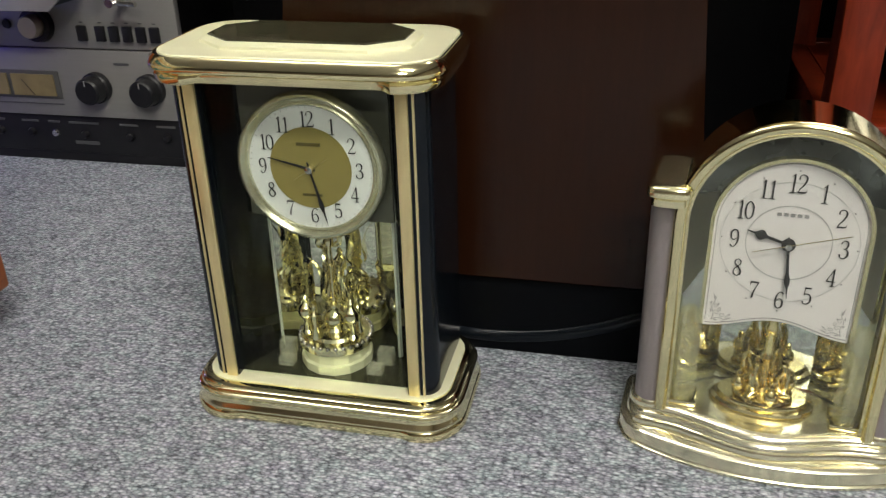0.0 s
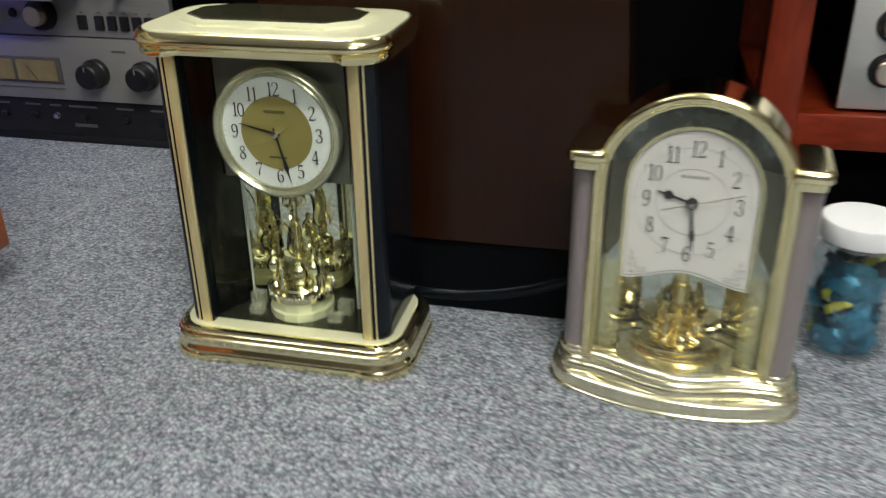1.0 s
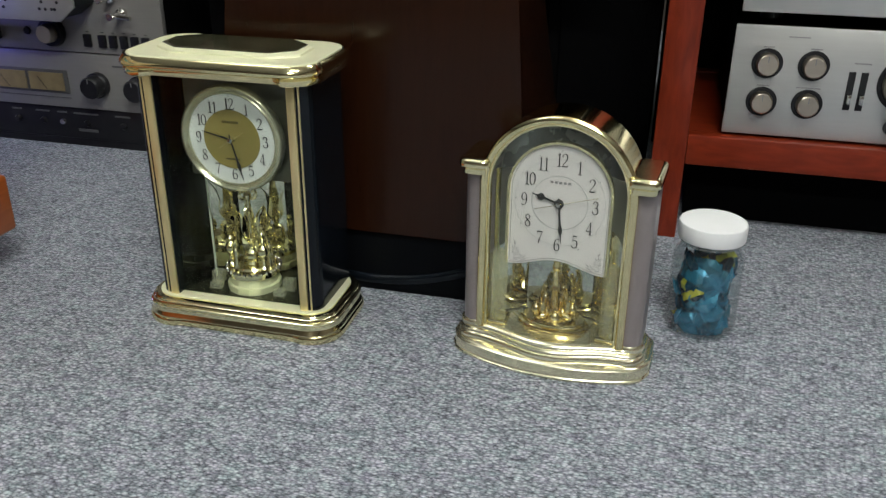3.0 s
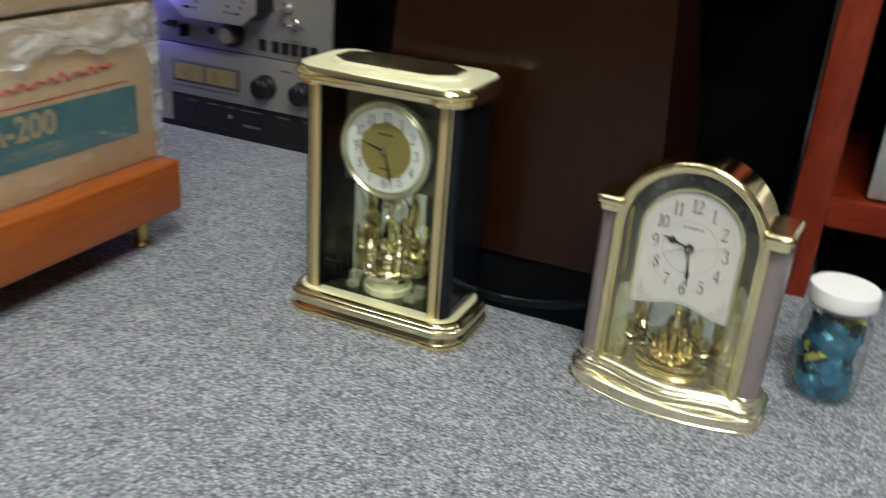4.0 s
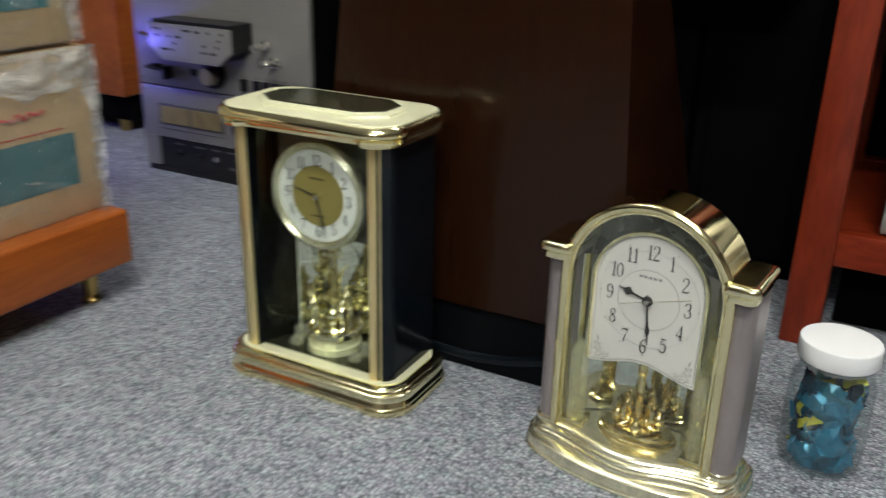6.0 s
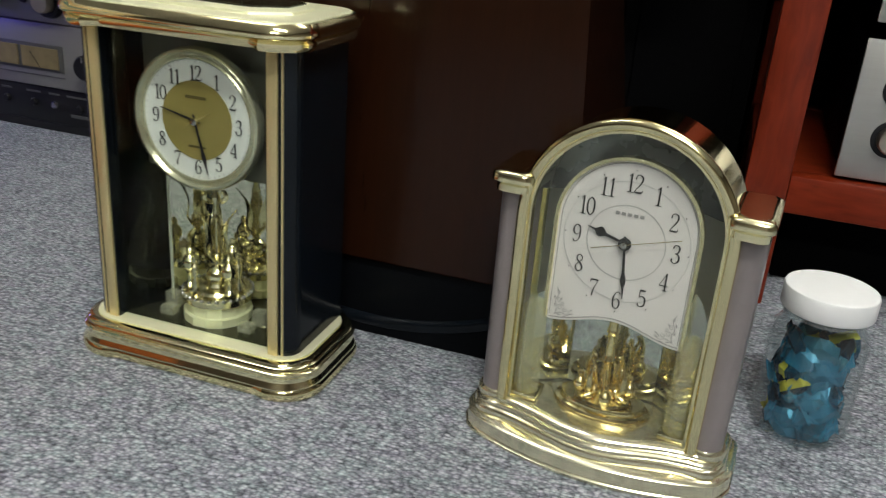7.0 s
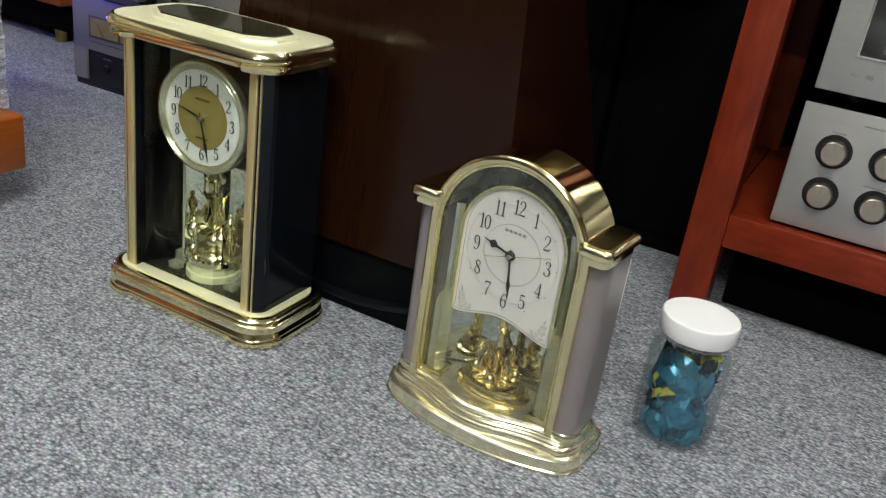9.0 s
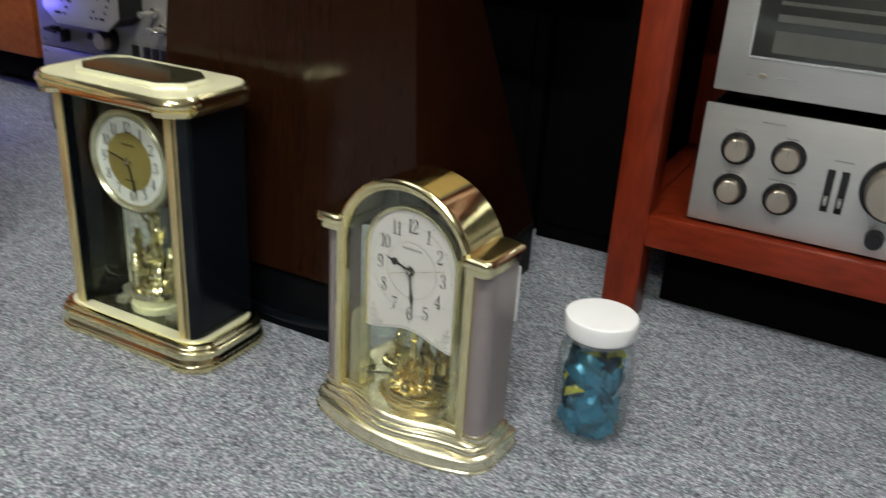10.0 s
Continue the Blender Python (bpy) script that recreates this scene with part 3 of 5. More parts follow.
# ---- black and gold mantel clock ----
def gold_mantel_clock(m):
    c = thing("mantel_clock", m, "black and gold rectangular mantel clock standing on grey carpet", "clock")
    plan = lambda w, d, r: (lambda i: rounded(w - 2 * i, d - 2 * i, max(0.004, r - i), 8))
    part("base", moulding(plan(0.241, 0.133, 0.037), [(0.003, 0.0098), (0.0012, 0.0112), (0.0016, 0.0130), (0.0036, 0.0160), (0.0042, 0.0190), (0.0036, 0.0218), (0.0026, 0.0230), (0.0026, 0.0244), (0.0040, 0.0256), (0.0056, 0.0260), (0.0056, 0.0268), (0.0050, 0.0276), (0.0056, 0.0290), (0.0074, 0.0298), (0.0078, 0.0304), (0.0074, 0.0312), (0.0082, 0.0324), (0.0100, 0.033)]), GOLD_BASE, c, "pale gold moulded base")
    part("foot_rim", moulding(notched(0.2415, 0.1335, 0.037, 0.0030, 0.070), [(0.004, 0.0), (0.0015, 0.0008), (0.0002, 0.0028), (0.0, 0.0060), (0.0006, 0.0090), (0.0024, 0.0108)]), GOLD, c, "pale gold foot rim with proud corners")
    part("base_ledge", moulding(plan(0.214, 0.106, 0.027), [(0.0, 0.0325), (0.0, 0.0342), (0.001, 0.0346)]), CREAM_GOLD, c, "satin cream gold ledge")
    # side pillars: black, rounded on the outside
    for sx in (-1, 1):
        n = 10
        out = [(sx * 0.0745, -0.046), (sx * 0.086, -0.046)]
        for i in range(n + 1):
            a = radians(-90 + 90 * i / n)
            out.append((sx * (0.086 + 0.013 * math.cos(a)), -0.032 + 0.014 * math.sin(a)))
        out += [(sx * 0.099, 0.046), (sx * 0.0745, 0.046)]
        out = out if sx > 0 else out[::-1]
        pil = part("side_pillar", loft([[(x, y, z) for x, y in out] for z in (0.032, 0.296)]), BLACK_GLOSS, c, "glossy black side pillar")
        part("gold_strip", block(sx * 0.0802 - 0.0046, sx * 0.0802 + 0.0046, -0.0485, -0.045, 0.0325, 0.2955, 0.0006), GOLD_MATT, pil, "brushed gold strip")
        part("gold_line", block(sx * 0.0885 - 0.0009, sx * 0.0885 + 0.0009, -0.0468, -0.043, 0.0325, 0.2955), GOLD_MATT, pil)
    # cap
    cap = part("cap", moulding(plan(0.227, 0.134, 0.036), [(0.006, 0.3002), (0.002, 0.3006), (0.0006, 0.3016), (0.0, 0.3034), (0.0004, 0.3054), (0.0016, 0.3080), (0.0032, 0.3102), (0.0048, 0.3116), (0.0054, 0.3114), (0.0056, 0.3102)]), GOLD, c, "polished gold rounded cap rim")
    part("lower_tier", moulding(notched(0.224, 0.131, 0.0345, 0.0085, 0.068), [(0.006, 0.2908), (0.003, 0.2916), (0.0016, 0.2936), (0.0016, 0.2975), (0.004, 0.3006)]), GOLD, cap, "gold lower tier with proud corners")
    part("top_plate", moulding(plan(0.2120, 0.1190, 0.0290), [(0.0, 0.3098), (0.0, 0.3119), (0.0008, 0.3126)]), CREAM_GOLD, cap, "satin cream gold top plate")
    # Black ring draws the shade inside the groove.
    part("groove_shade", moulding(plan(0.2160, 0.1230, 0.0305), [(0.0, 0.3095), (0.0, 0.3108)]), BLACK_SATIN, cap, "black ring for the shade in the groove round the top plate")
    octo = lambda w, d, k: [(-w / 2 + k, -d / 2), (w / 2 - k, -d / 2), (w / 2, -d / 2 + k * 0.8), (w / 2, d / 2 - k * 0.8), (w / 2 - k, d / 2), (-w / 2 + k, d / 2), (-w / 2, d / 2 - k * 0.8), (-w / 2, -d / 2 + k * 0.8)]
    part("bevelled_rim", moulding(lambda i: octo(0.164 - 2 * i, 0.078 - 2 * i, 0.026), [(0.0, 0.3120), (0.0008, 0.3146), (0.0046, 0.3172)]), CREAM_GOLD, cap, "bright bevelled gold rim")
    part("top_inset", moulding(lambda i: octo(0.152 - 2 * i, 0.066 - 2 * i, 0.023), [(0.0, 0.3172), (0.0, 0.3182), (0.001, 0.3186)]), PLATE_GLASS, cap, "dark olive glass inset")
    # case: back in three mirrored leaves, smoked glass above, front pane
    part("back_panel", block(-0.0742, 0.0742, 0.040, 0.046, 0.032, 0.296), BLACK_PLASTIC, c)
    leaves = [(-0.0735, -0.034, -0.054, 0.006, 0.292, SMOKED_MIRROR, "smoked mirror side leaf"), (-0.054, 0.006, -0.030, 0.030, 0.178, MIRROR, "pale bronze mirror leaf")]
    leaves += [(-x1, y1, -x0, y0, top, shine, note) for x0, y0, x1, y1, top, shine, note in leaves[::-1]]
    leaves.append((-0.030, 0.030, 0.030, 0.030, 0.178, MIRROR, "pale bronze mirror leaf"))
    for x0, y0, x1, y1, top, shine, note in leaves:
        q = [(x0, y0, 0.0355), (x1, y1, 0.0355), (x1, y1 + 0.003, 0.0355), (x0, y0 + 0.003, 0.0355)]
        part("mirror_leaf", loft([q, [(x, y, top) for x, y, z in q]]), shine, c, note, 0)
    for sx in (-1, 1):
        part("glass_edge", block(sx * 0.0540 - 0.0010, sx * 0.0540 + 0.0010, 0.0035, 0.0050, 0.0355, 0.292), CRYSTAL_EDGE, c, "bright cut edge of glass", 0)
    part("case_floor", block(-0.0742, 0.0742, -0.038, 0.039, 0.0340, 0.0353), SMOKE_GOLD, c, "dark gold case floor", 0)
    part("upper_screen", block(-0.0600, 0.0600, -0.012, -0.009, 0.172, 0.292), surface("olive_screen", (0.095, 0.093, 0.066), 0.2, 0, 0.2, 30, spec=0.45), c, "dark olive upper screen")
    part("front_pane", block(-0.0742, 0.0742, -0.0405, -0.0385, 0.033, 0.295), GLASS, c, "clear glass front pane", 0)
    # dial
    y = -0.030
    dial = part("dial", lathe([(0.0, 0.0), (0.050, 0.0), (0.050, 0.006), (0.0, 0.006)], None, (0.002, y, 0.2218), "y", 64), DIAL_WHITE, c, "white dial ring with black numerals")
    bez = []
    for k in range(97):
        a = 2 * math.pi * k / 96
        bez.append([(0.002 + r * math.cos(a), y + dy, 0.2218 + r * math.sin(a)) for r, dy in ((0.0494, 0.003), (0.0497, -0.0016), (0.0508, -0.0022), (0.0522, -0.0012), (0.0532, -0.0026), (0.0552, -0.0044), (0.0574, -0.0040), (0.0588, -0.0018), (0.0590, 0.0060))])
    bez = loft(bez, None, False)
    bmesh.ops.remove_doubles(bez, verts=bez.verts, dist=0.00001)
    part("bezel", bez, surface("bezel_gold", (0.66, 0.63, 0.47), 0.24, 0.75, 0.06, 60), dial, "pale gold bezel", 50)
    part("dial_centre", lathe([(0.0, 0.0), (0.0325, 0.0), (0.0325, 0.002), (0.0, 0.002)], None, (0.002, y - 0.0008, 0.2218), "y", 64), DIAL_GOLD, dial, "matt gold dial centre")
    numerals(dial, 0.002, y - 0.0006, 0.2218, 0.0388, 0.0122, 0.92)
    part("name_bar", block(-0.0075, 0.0115, y - 0.0014, y - 0.0007, 0.2398, 0.2423), DIAL_MARK, dial)
    part("lower_bar", block(-0.0060, 0.0100, y - 0.0014, y - 0.0007, 0.1993, 0.2011), DIAL_MARK, dial)
    track = bmesh.new()
    for i in range(60):
        a = radians(6 * i)
        r0, r1 = (0.0474, 0.0486) if i % 5 else (0.0470, 0.0488)
        u, w = math.sin(a), math.cos(a)
        p = [(0.002 + r0 * u - 0.0002 * w, 0.2218 + r0 * w + 0.0002 * u), (0.002 + r1 * u - 0.0002 * w, 0.2218 + r1 * w + 0.0002 * u), (0.002 + r1 * u + 0.0002 * w, 0.2218 + r1 * w - 0.0002 * u), (0.002 + r0 * u + 0.0002 * w, 0.2218 + r0 * w - 0.0002 * u)]
        prism_y(p, y - 0.0004, y, track)
    part("minute_track", track, INK_GREY, dial, smooth=0)
    pointer("hour_pointer", 283, 0.034, 0.004, 0.0016, 0.002, y - 0.0026, 0.2218, dial, 0.0)
    pointer("minute_pointer", 166, 0.045, 0.006, 0.0014, 0.002, y - 0.0036, 0.2218, dial, 0.0018)
    part("second_pointer", tube([(0.002 - 0.012, y - 0.0045, 0.2138), (0.002 + 0.016, y - 0.0045, 0.2318)], 0.00025), GOLD, dial)
    part("centre_boss", lathe([(0.0, -0.0065), (0.0028, -0.006), (0.0032, -0.0045), (0.0032, 0.0)], None, (0.002, y, 0.2218), "y", 20), CHROME, dial)
    # rotating pendulum
    px, py = 0.0, -0.004
    part("pedestal", lathe([(0.0, 0.0352), (0.0310, 0.0352), (0.0310, 0.0430), (0.0286, 0.0440), (0.0286, 0.0530), (0.0, 0.0530)], None, (px, py, 0), "z", 14), CREAM_GOLD, c, "pale gold faceted pedestal", 12)
    p = part("pendulum", lathe([(0.0, 0.0534), (0.0300, 0.0534), (0.0316, 0.0546), (0.0316, 0.0606), (0.0300, 0.0620), (0.0235, 0.0626), (0.0215, 0.0650), (0.0125, 0.0664), (0.0098, 0.0690), (0.0110, 0.0735), (0.0098, 0.0790), (0.0066, 0.0828), (0.0034, 0.0850), (0.0030, 0.0900), (0.0052, 0.0945), (0.0030, 0.0985), (0.0024, 0.1250), (0.0042, 0.1290), (0.0026, 0.1325), (0.0024, 0.1420), (0.0048, 0.1465), (0.0046, 0.1500), (0.0022, 0.1535), (0.0018, 0.175)], None, (px, py, 0), "z", 24), PENDULUM_PALE, c, "gold rotating pendulum with balls and leaves")
    for i in range(30):
        a = 2 * math.pi * i / 30
        part("bead", ball(bmesh.new(), (px + 0.0308 * math.cos(a), py + 0.0308 * math.sin(a), 0.0612), 0.0024, 8), CHROME, p)
    for k in range(3):
        a = radians(-32 + 120 * k)
        at = lambda r, z: (px + r * math.cos(a), py + r * math.sin(a), z)
        b = lathe([(0.0, 0.0640), (0.0050, 0.0640), (0.0056, 0.0660), (0.0034, 0.0685), (0.0030, 0.0760), (0.0046, 0.0790), (0.0066, 0.0825), (0.0072, 0.0865), (0.0060, 0.0905), (0.0036, 0.0930), (0.0022, 0.0950), (0.0032, 0.0980), (0.0016, 0.1010), (0.0, 0.1020)], None, at(0.0235, 0), "z", 18)
        part("pendulum_ball", b, PENDULUM_PALE, p)
        a2 = a + radians(32)
        at = lambda r, z: (px + r * math.cos(a2), py + r * math.sin(a2), z)
        part("slim_figure", lathe([(0.0040, 0.0640), (0.0030, 0.0680), (0.0018, 0.0760), (0.0032, 0.0830), (0.0034, 0.0870), (0.0014, 0.0900), (0.0024, 0.0925), (0.0022, 0.0950), (0.0, 0.0970)], None, at(0.0215, 0), "z", 12), PENDULUM_PALE, p)
        # broad leaf that springs from the stem and bends outward
        rings = []
        for q, w in zip(flow([at(0.0030, 0.0880), at(0.0085, 0.0980), at(0.0070, 0.1120), at(0.0105, 0.1260), at(0.0205, 0.1400)], 4), [0.0020 + 0.0042 * math.sin(math.pi * min(1.0, 0.08 + j / 17)) for j in range(17)]):
            side = Vector((-math.sin(a2), math.cos(a2), 0)) * w
            front = Vector((math.cos(a2), math.sin(a2), 0.3)) * 0.0009
            rings.append([q - side, q - front, q + side, q + front])
        part("leaf", loft([[tuple(v) for v in r] for r in rings]), PENDULUM_PALE, p, smooth=70)
        part("scroll", flow_tube([at(0.002, 0.1440), at(0.007, 0.1455), at(0.0105, 0.1500), at(0.0085, 0.1545), at(0.0055, 0.1525)], [0.0012, 0.0020, 0.0022, 0.0018, 0.0010]), PENDULUM_PALE, p)
    for k, turn in enumerate((176, 208, 332, 4)):
        a = radians(turn)
        u, v = 0.045 * math.cos(a), -0.008 + 0.030 * math.sin(a)
        quad = [(u + x, v + y) for x, y in ((-0.0065, -0.005), (0.0065, -0.005), (0.0065, 0.005), (-0.0065, 0.005))]
        part("crystal_step", loft([[(x, y, 0.0354) for x, y in quad], [(x, y, 0.0490 if k in (0, 3) else 0.0425) for x, y in quad]]), CRYSTAL, c, "pale crystal block", 0)
    return c


gold_mantel_clock(pose(-0.2255, 0.586, 0.0, 0, 0, 0))


# ---- arched clock ----
def arched_clock(m):
    c = thing("arched_clock", m, "champagne gold arched mantel clock with mauve side columns on grey carpet", "clock")

    def bow(w, d, b, wave=0.0, r=0.016):
        def outline(i):
            ww, y1, n = w / 2 - i, d - i, 32
            pts = [(ww, r), (ww, y1 - r)] + [(ww - r + r * math.cos(radians(a)), y1 - r + r * math.sin(radians(a))) for a in (30, 60, 90)]
            pts += [(-x, y) for x, y in pts[::-1]]
            for k in range(n + 1):
                u = -1 + 2 * k / n
                q = abs(u)
                sweep = b * ((1 - wave) * (1 - q ** 2) + wave * (0.5 + 0.5 * math.cos(math.pi * min(1, q / 0.75))))
                corner = 0.0 if q < 0.84 else r * (1 - math.sqrt(max(0.0, 1 - ((q - 0.84) / 0.16) ** 2)))
                pts.append((u * ww, i - 0.010 - sweep + corner))
            return pts
        return outline
    part("base", moulding(bow(0.217, 0.068, 0.026), [(0.003, 0.0), (0.0005, 0.0008), (0.0, 0.002), (0.0, 0.0034), (0.0012, 0.0042), (0.0016, 0.0050), (0.0020, 0.0130), (0.0012, 0.0140), (0.0012, 0.0156), (0.0030, 0.0174), (0.0058, 0.0180), (0.008, 0.0190)]), CHAMPAGNE, c, "champagne gold bow-fronted base")
    part("upper_step", moulding(bow(0.204, 0.063, 0.020, 0.7), [(0.0, 0.0188), (0.0, 0.0222), (0.0010, 0.0240), (0.0026, 0.0246), (0.0030, 0.0252), (0.0030, 0.0272), (0.0042, 0.0288), (0.0062, 0.0294), (0.0066, 0.0300), (0.0066, 0.0318), (0.0078, 0.0334), (0.0100, 0.0342), (0.0112, 0.0350)]), CHAMPAGNE, c)
    for sx in (-1, 1):
        cx = sx * 0.0842
        part("column_collar", lathe([(0.0160, 0.0290), (0.0168, 0.031), (0.0165, 0.0345), (0.0145, 0.0370), (0.0, 0.0370)], None, (cx, 0.012, 0)), CHAMPAGNE, c)
        out = [(cx + 0.0128 * math.cos(radians(a)), 0.010 + 0.0128 * math.sin(radians(a))) for a in range(180, 361, 12)] + [(cx + 0.0128, 0.045), (cx - 0.0128, 0.045)]
        part("column", loft([[(x, y, z) for x, y in out] for z in (0.0365, 0.207)]), MAUVE, c, "mauve grey satin column")
        capo = lambda i: [(cx + x, 0.0200 + y) for x, y in rounded(0.028 - 2 * i, 0.067 - 2 * i, 0.0075, 3)]
        part("column_cap", moulding(capo, [(0.004, 0.207), (0.001, 0.2085), (0.001, 0.2135), (-0.001, 0.2155), (-0.002, 0.2165), (-0.002, 0.2215), (-0.0012, 0.2232), (0.0008, 0.2245), (0.0032, 0.2250)]), GOLD_SOFT, c, "polished gold column cap")
    # arched case
    def arch(r, z0, zc, n=36):
        return [(r, z0)] + [(r * math.cos(math.pi * k / n), zc + r * math.sin(math.pi * k / n)) for k in range(n + 1)] + [(-r, z0)]
    zc = 0.1955
    part("arch_barrel", band_y(arch(0.0775, 0.205, zc), arch(0.0735, 0.205, zc), 0.0, 0.055), GOLD_DEEP, c, "polished gold arched hood", 30)
    fr = tube([(x, -0.0035, z) for x, z in arch(0.0755, 0.034, zc)], 0.0046, None, 14)
    band_y(arch(0.0735, 0.034, zc), arch(0.0690, 0.034, zc), -0.0028, 0.004, fr)
    part("arch_frame", fr, GOLD, c, "polished gold arch frame", 30)
    inner = band_y(arch(0.0732, 0.038, zc), arch(0.0722, 0.038, zc), 0.008, 0.053)
    part("case_lining", inner, surface("satin_case_lining", (0.58, 0.58, 0.50), 0.3, 0.35, 0.08, 60), c, "pale metal case lining", 30)
    part("front_pane", prism_y(arch(0.0708, 0.040, zc), -0.0022, -0.0008), clear("front_acrylic", (0.96, 0.97, 0.95), 1.5, 0.03, 0.015), c, "clear glass arched front pane", 0)
    part("back_panel", prism_y(arch(0.0715, 0.040, zc), 0.0495, 0.053), surface("grey_satin_back", (0.30, 0.325, 0.315), 0.28, 0.5, 0.08, 40), c, "grey satin back panel")
    for x0, y0, x1, y1 in ((-0.0705, 0.024, -0.036, 0.047), (-0.036, 0.047, 0.036, 0.047), (0.036, 0.047, 0.0705, 0.024)):
        q = [(x0, y0, 0.0365), (x1, y1, 0.0365), (x1, y1 + 0.002, 0.0365), (x0, y0 + 0.002, 0.0365)]
        part("mirror_leaf", loft([q, [(x, y, 0.205) for x, y, z in q]]), SILVER_MIRROR, c, "silvered mirror leaf", 0)
    part("rear_housing", block(-0.0945, 0.0945, 0.0535, 0.0570, 0.140, 0.198, 0.0012), LID_WHITE, c, "white plastic rear housing")
    # dial with a wavy lower edge
    def dial_outline(w, zl, zm, za, n=30):
        pts = [(w * math.cos(math.pi * k / n), za + w * math.sin(math.pi * k / n)) for k in range(n + 1)]
        for k in range(25):
            u = -1 + 2 * k / 24
            pts.append((u * w, zl + (zm - zl) * (0.5 + 0.5 * math.cos(math.pi * u))))
        return pts
    yd = 0.012
    za = 0.1905
    dial = part("dial", prism_y(dial_outline(0.0518, 0.105, 0.1155, za), yd, yd + 0.002), DIAL_PINK, c, "pinkish white arched dial with wavy lower edge", 0)
    bw = bmesh.new()
    band_y([(x * 1.0, z) for x, z in arch(0.0545, 0.107, za)], arch(0.0518, 0.107, za), yd - 0.003, yd + 0.004, bw)
    part("dial_rim", bw, GOLD, dial, "gold dial rim", 30)
    # printed border lines and chapter ring
    lines = bmesh.new()
    band_y(arch(0.0502, 0.1095, za), arch(0.0497, 0.1095, za), yd - 0.0004, yd, lines)
    lo = [(-0.0502 + 0.1004 * k / 24, 0.1070 + 0.0105 * (0.5 + 0.5 * math.cos(math.pi * (-1 + k / 12)))) for k in range(25)]
    band_y(lo, [(x, z + 0.0006) for x, z in lo], yd - 0.0004, yd, lines)
    part("border_line", lines, INK_GREY, dial, smooth=0)
    zd = 0.1800
    ring = bmesh.new()
    ring_y(ring, 0, zd, yd - 0.0004, 0.0292, 0.0286, 0.0004)
    ring_y(ring, 0, zd, yd - 0.0004, 0.0468, 0.0465, 0.0004)
    part("chapter_ring", ring, INK_PALE, dial, smooth=0)
    numerals(dial, 0, yd - 0.0005, zd, (0.0368, 0.0460), 0.0140, 0.84)
    for k in range(12):
        a = radians(30 * k)
        part("hour_dot", lathe([(0.0, -0.0004), (0.00055, -0.0004), (0.00055, 0.0001)], None, (0.0455 * math.sin(a), yd, zd + 0.0555 * math.cos(a)), "y", 8), INK, dial, smooth=0)
    bars = bmesh.new()
    for k in range(5):
        block(-0.0105 + 0.0045 * k, -0.0105 + 0.0045 * k + 0.0030, yd - 0.0005, yd, zd + 0.0208, zd + 0.0232, 0, bars)
    part("name_bars", bars, INK_GREY, dial, smooth=0)
    for sx in (-1, 1):
        orn = bmesh.new()
        vine = lambda pts, r: tube(flow([(sx * x, yd - 0.0002, z) for x, z in pts], 4), r, orn, 5)
        vine([(0.0455, 0.1100), (0.0445, 0.1160), (0.0462, 0.1215), (0.0440, 0.1270), (0.0458, 0.1330)], 0.00028)
        vine([(0.0455, 0.1105), (0.0405, 0.1125), (0.0360, 0.1112), (0.0315, 0.1135)], 0.00028)
        for cx, cz, rr, a0 in ((0.0425, 0.1165, 0.0024, 0), (0.0436, 0.1225, 0.0020, 1.2), (0.0385, 0.1152, 0.0020, 2.4), (0.0445, 0.1290, 0.0015, 0.5), (0.0345, 0.1138, 0.0015, 3.0), (0.0402, 0.1200, 0.0016, 4.0)):
            vine([(cx + rr * (1 - 0.085 * k) * math.cos(a0 + 0.8 * k), cz + rr * (1 - 0.085 * k) * math.sin(a0 + 0.8 * k)) for k in range(10)], 0.00024)
        for cx, cz, a in ((0.0465, 0.1180, 1.2), (0.0468, 0.1245, 1.8), (0.0425, 0.1102, 0.2), (0.0372, 0.1095, 0.0), (0.0415, 0.1240, 2.2), (0.0330, 0.1160, 2.6)):
            u, w = math.cos(a), math.sin(a)
            prism_y([(sx * (cx + p * u - q * w), cz + p * w + q * u) for p, q in ((-0.0016, 0), (0, -0.0006), (0.0016, 0), (0, 0.0006))], yd - 0.0004, yd, orn)
        part("corner_ornament", orn, INK_GREY, dial, "grey printed vine ornament", 0)
    pointer("hour_pointer", 286, 0.030, 0.005, 0.0016, 0, yd - 0.0022, zd, dial, 0.0038)
    pointer("minute_pointer", 174, 0.043, 0.006, 0.0015, 0, yd - 0.0032, zd, dial, 0.0020)
    part("pointer_boss", lathe([(0.0, -0.0040), (0.0048, -0.0036), (0.0048, -0.0018), (0.0, -0.0018)], None, (0, yd, zd), "y", 20), INK, dial)
    part("second_pointer", tube([(-0.024, yd - 0.0048, zd - 0.0075), (0.040, yd - 0.0048, zd + 0.0125)], 0.0003), GOLD_DEEP, dial)
    part("centre_boss", lathe([(0.0, -0.0075), (0.0024, -0.007), (0.0026, -0.0045), (0.0026, -0.003)], None, (0, yd, zd), "y", 18), CHROME, dial)
    # clear fluted posts beside the opening
    for sx in (-1, 1):
        out = []
        for k in range(24):
            a = 2 * math.pi * k / 24
            r = 0.0088 + 0.0012 * math.cos(6 * a)
            out.append((sx * 0.0610 + r * math.cos(a), 0.012 + r * math.sin(a)))
        part("fluted_post", loft([[(x, y, z) for x, y in out] for z in (0.035, 0.112)] + [[(sx * 0.061 + (x - sx * 0.061) * 0.5, 0.012 + (y - 0.012) * 0.5, 0.119) for x, y in out]]), ACRYLIC, c, "yellowish clear fluted post")
        part("post_foot", block(sx * 0.061 - 0.012, sx * 0.061 + 0.012, 0.0, 0.024, 0.0348, 0.0395, 0.001), GOLD, c)
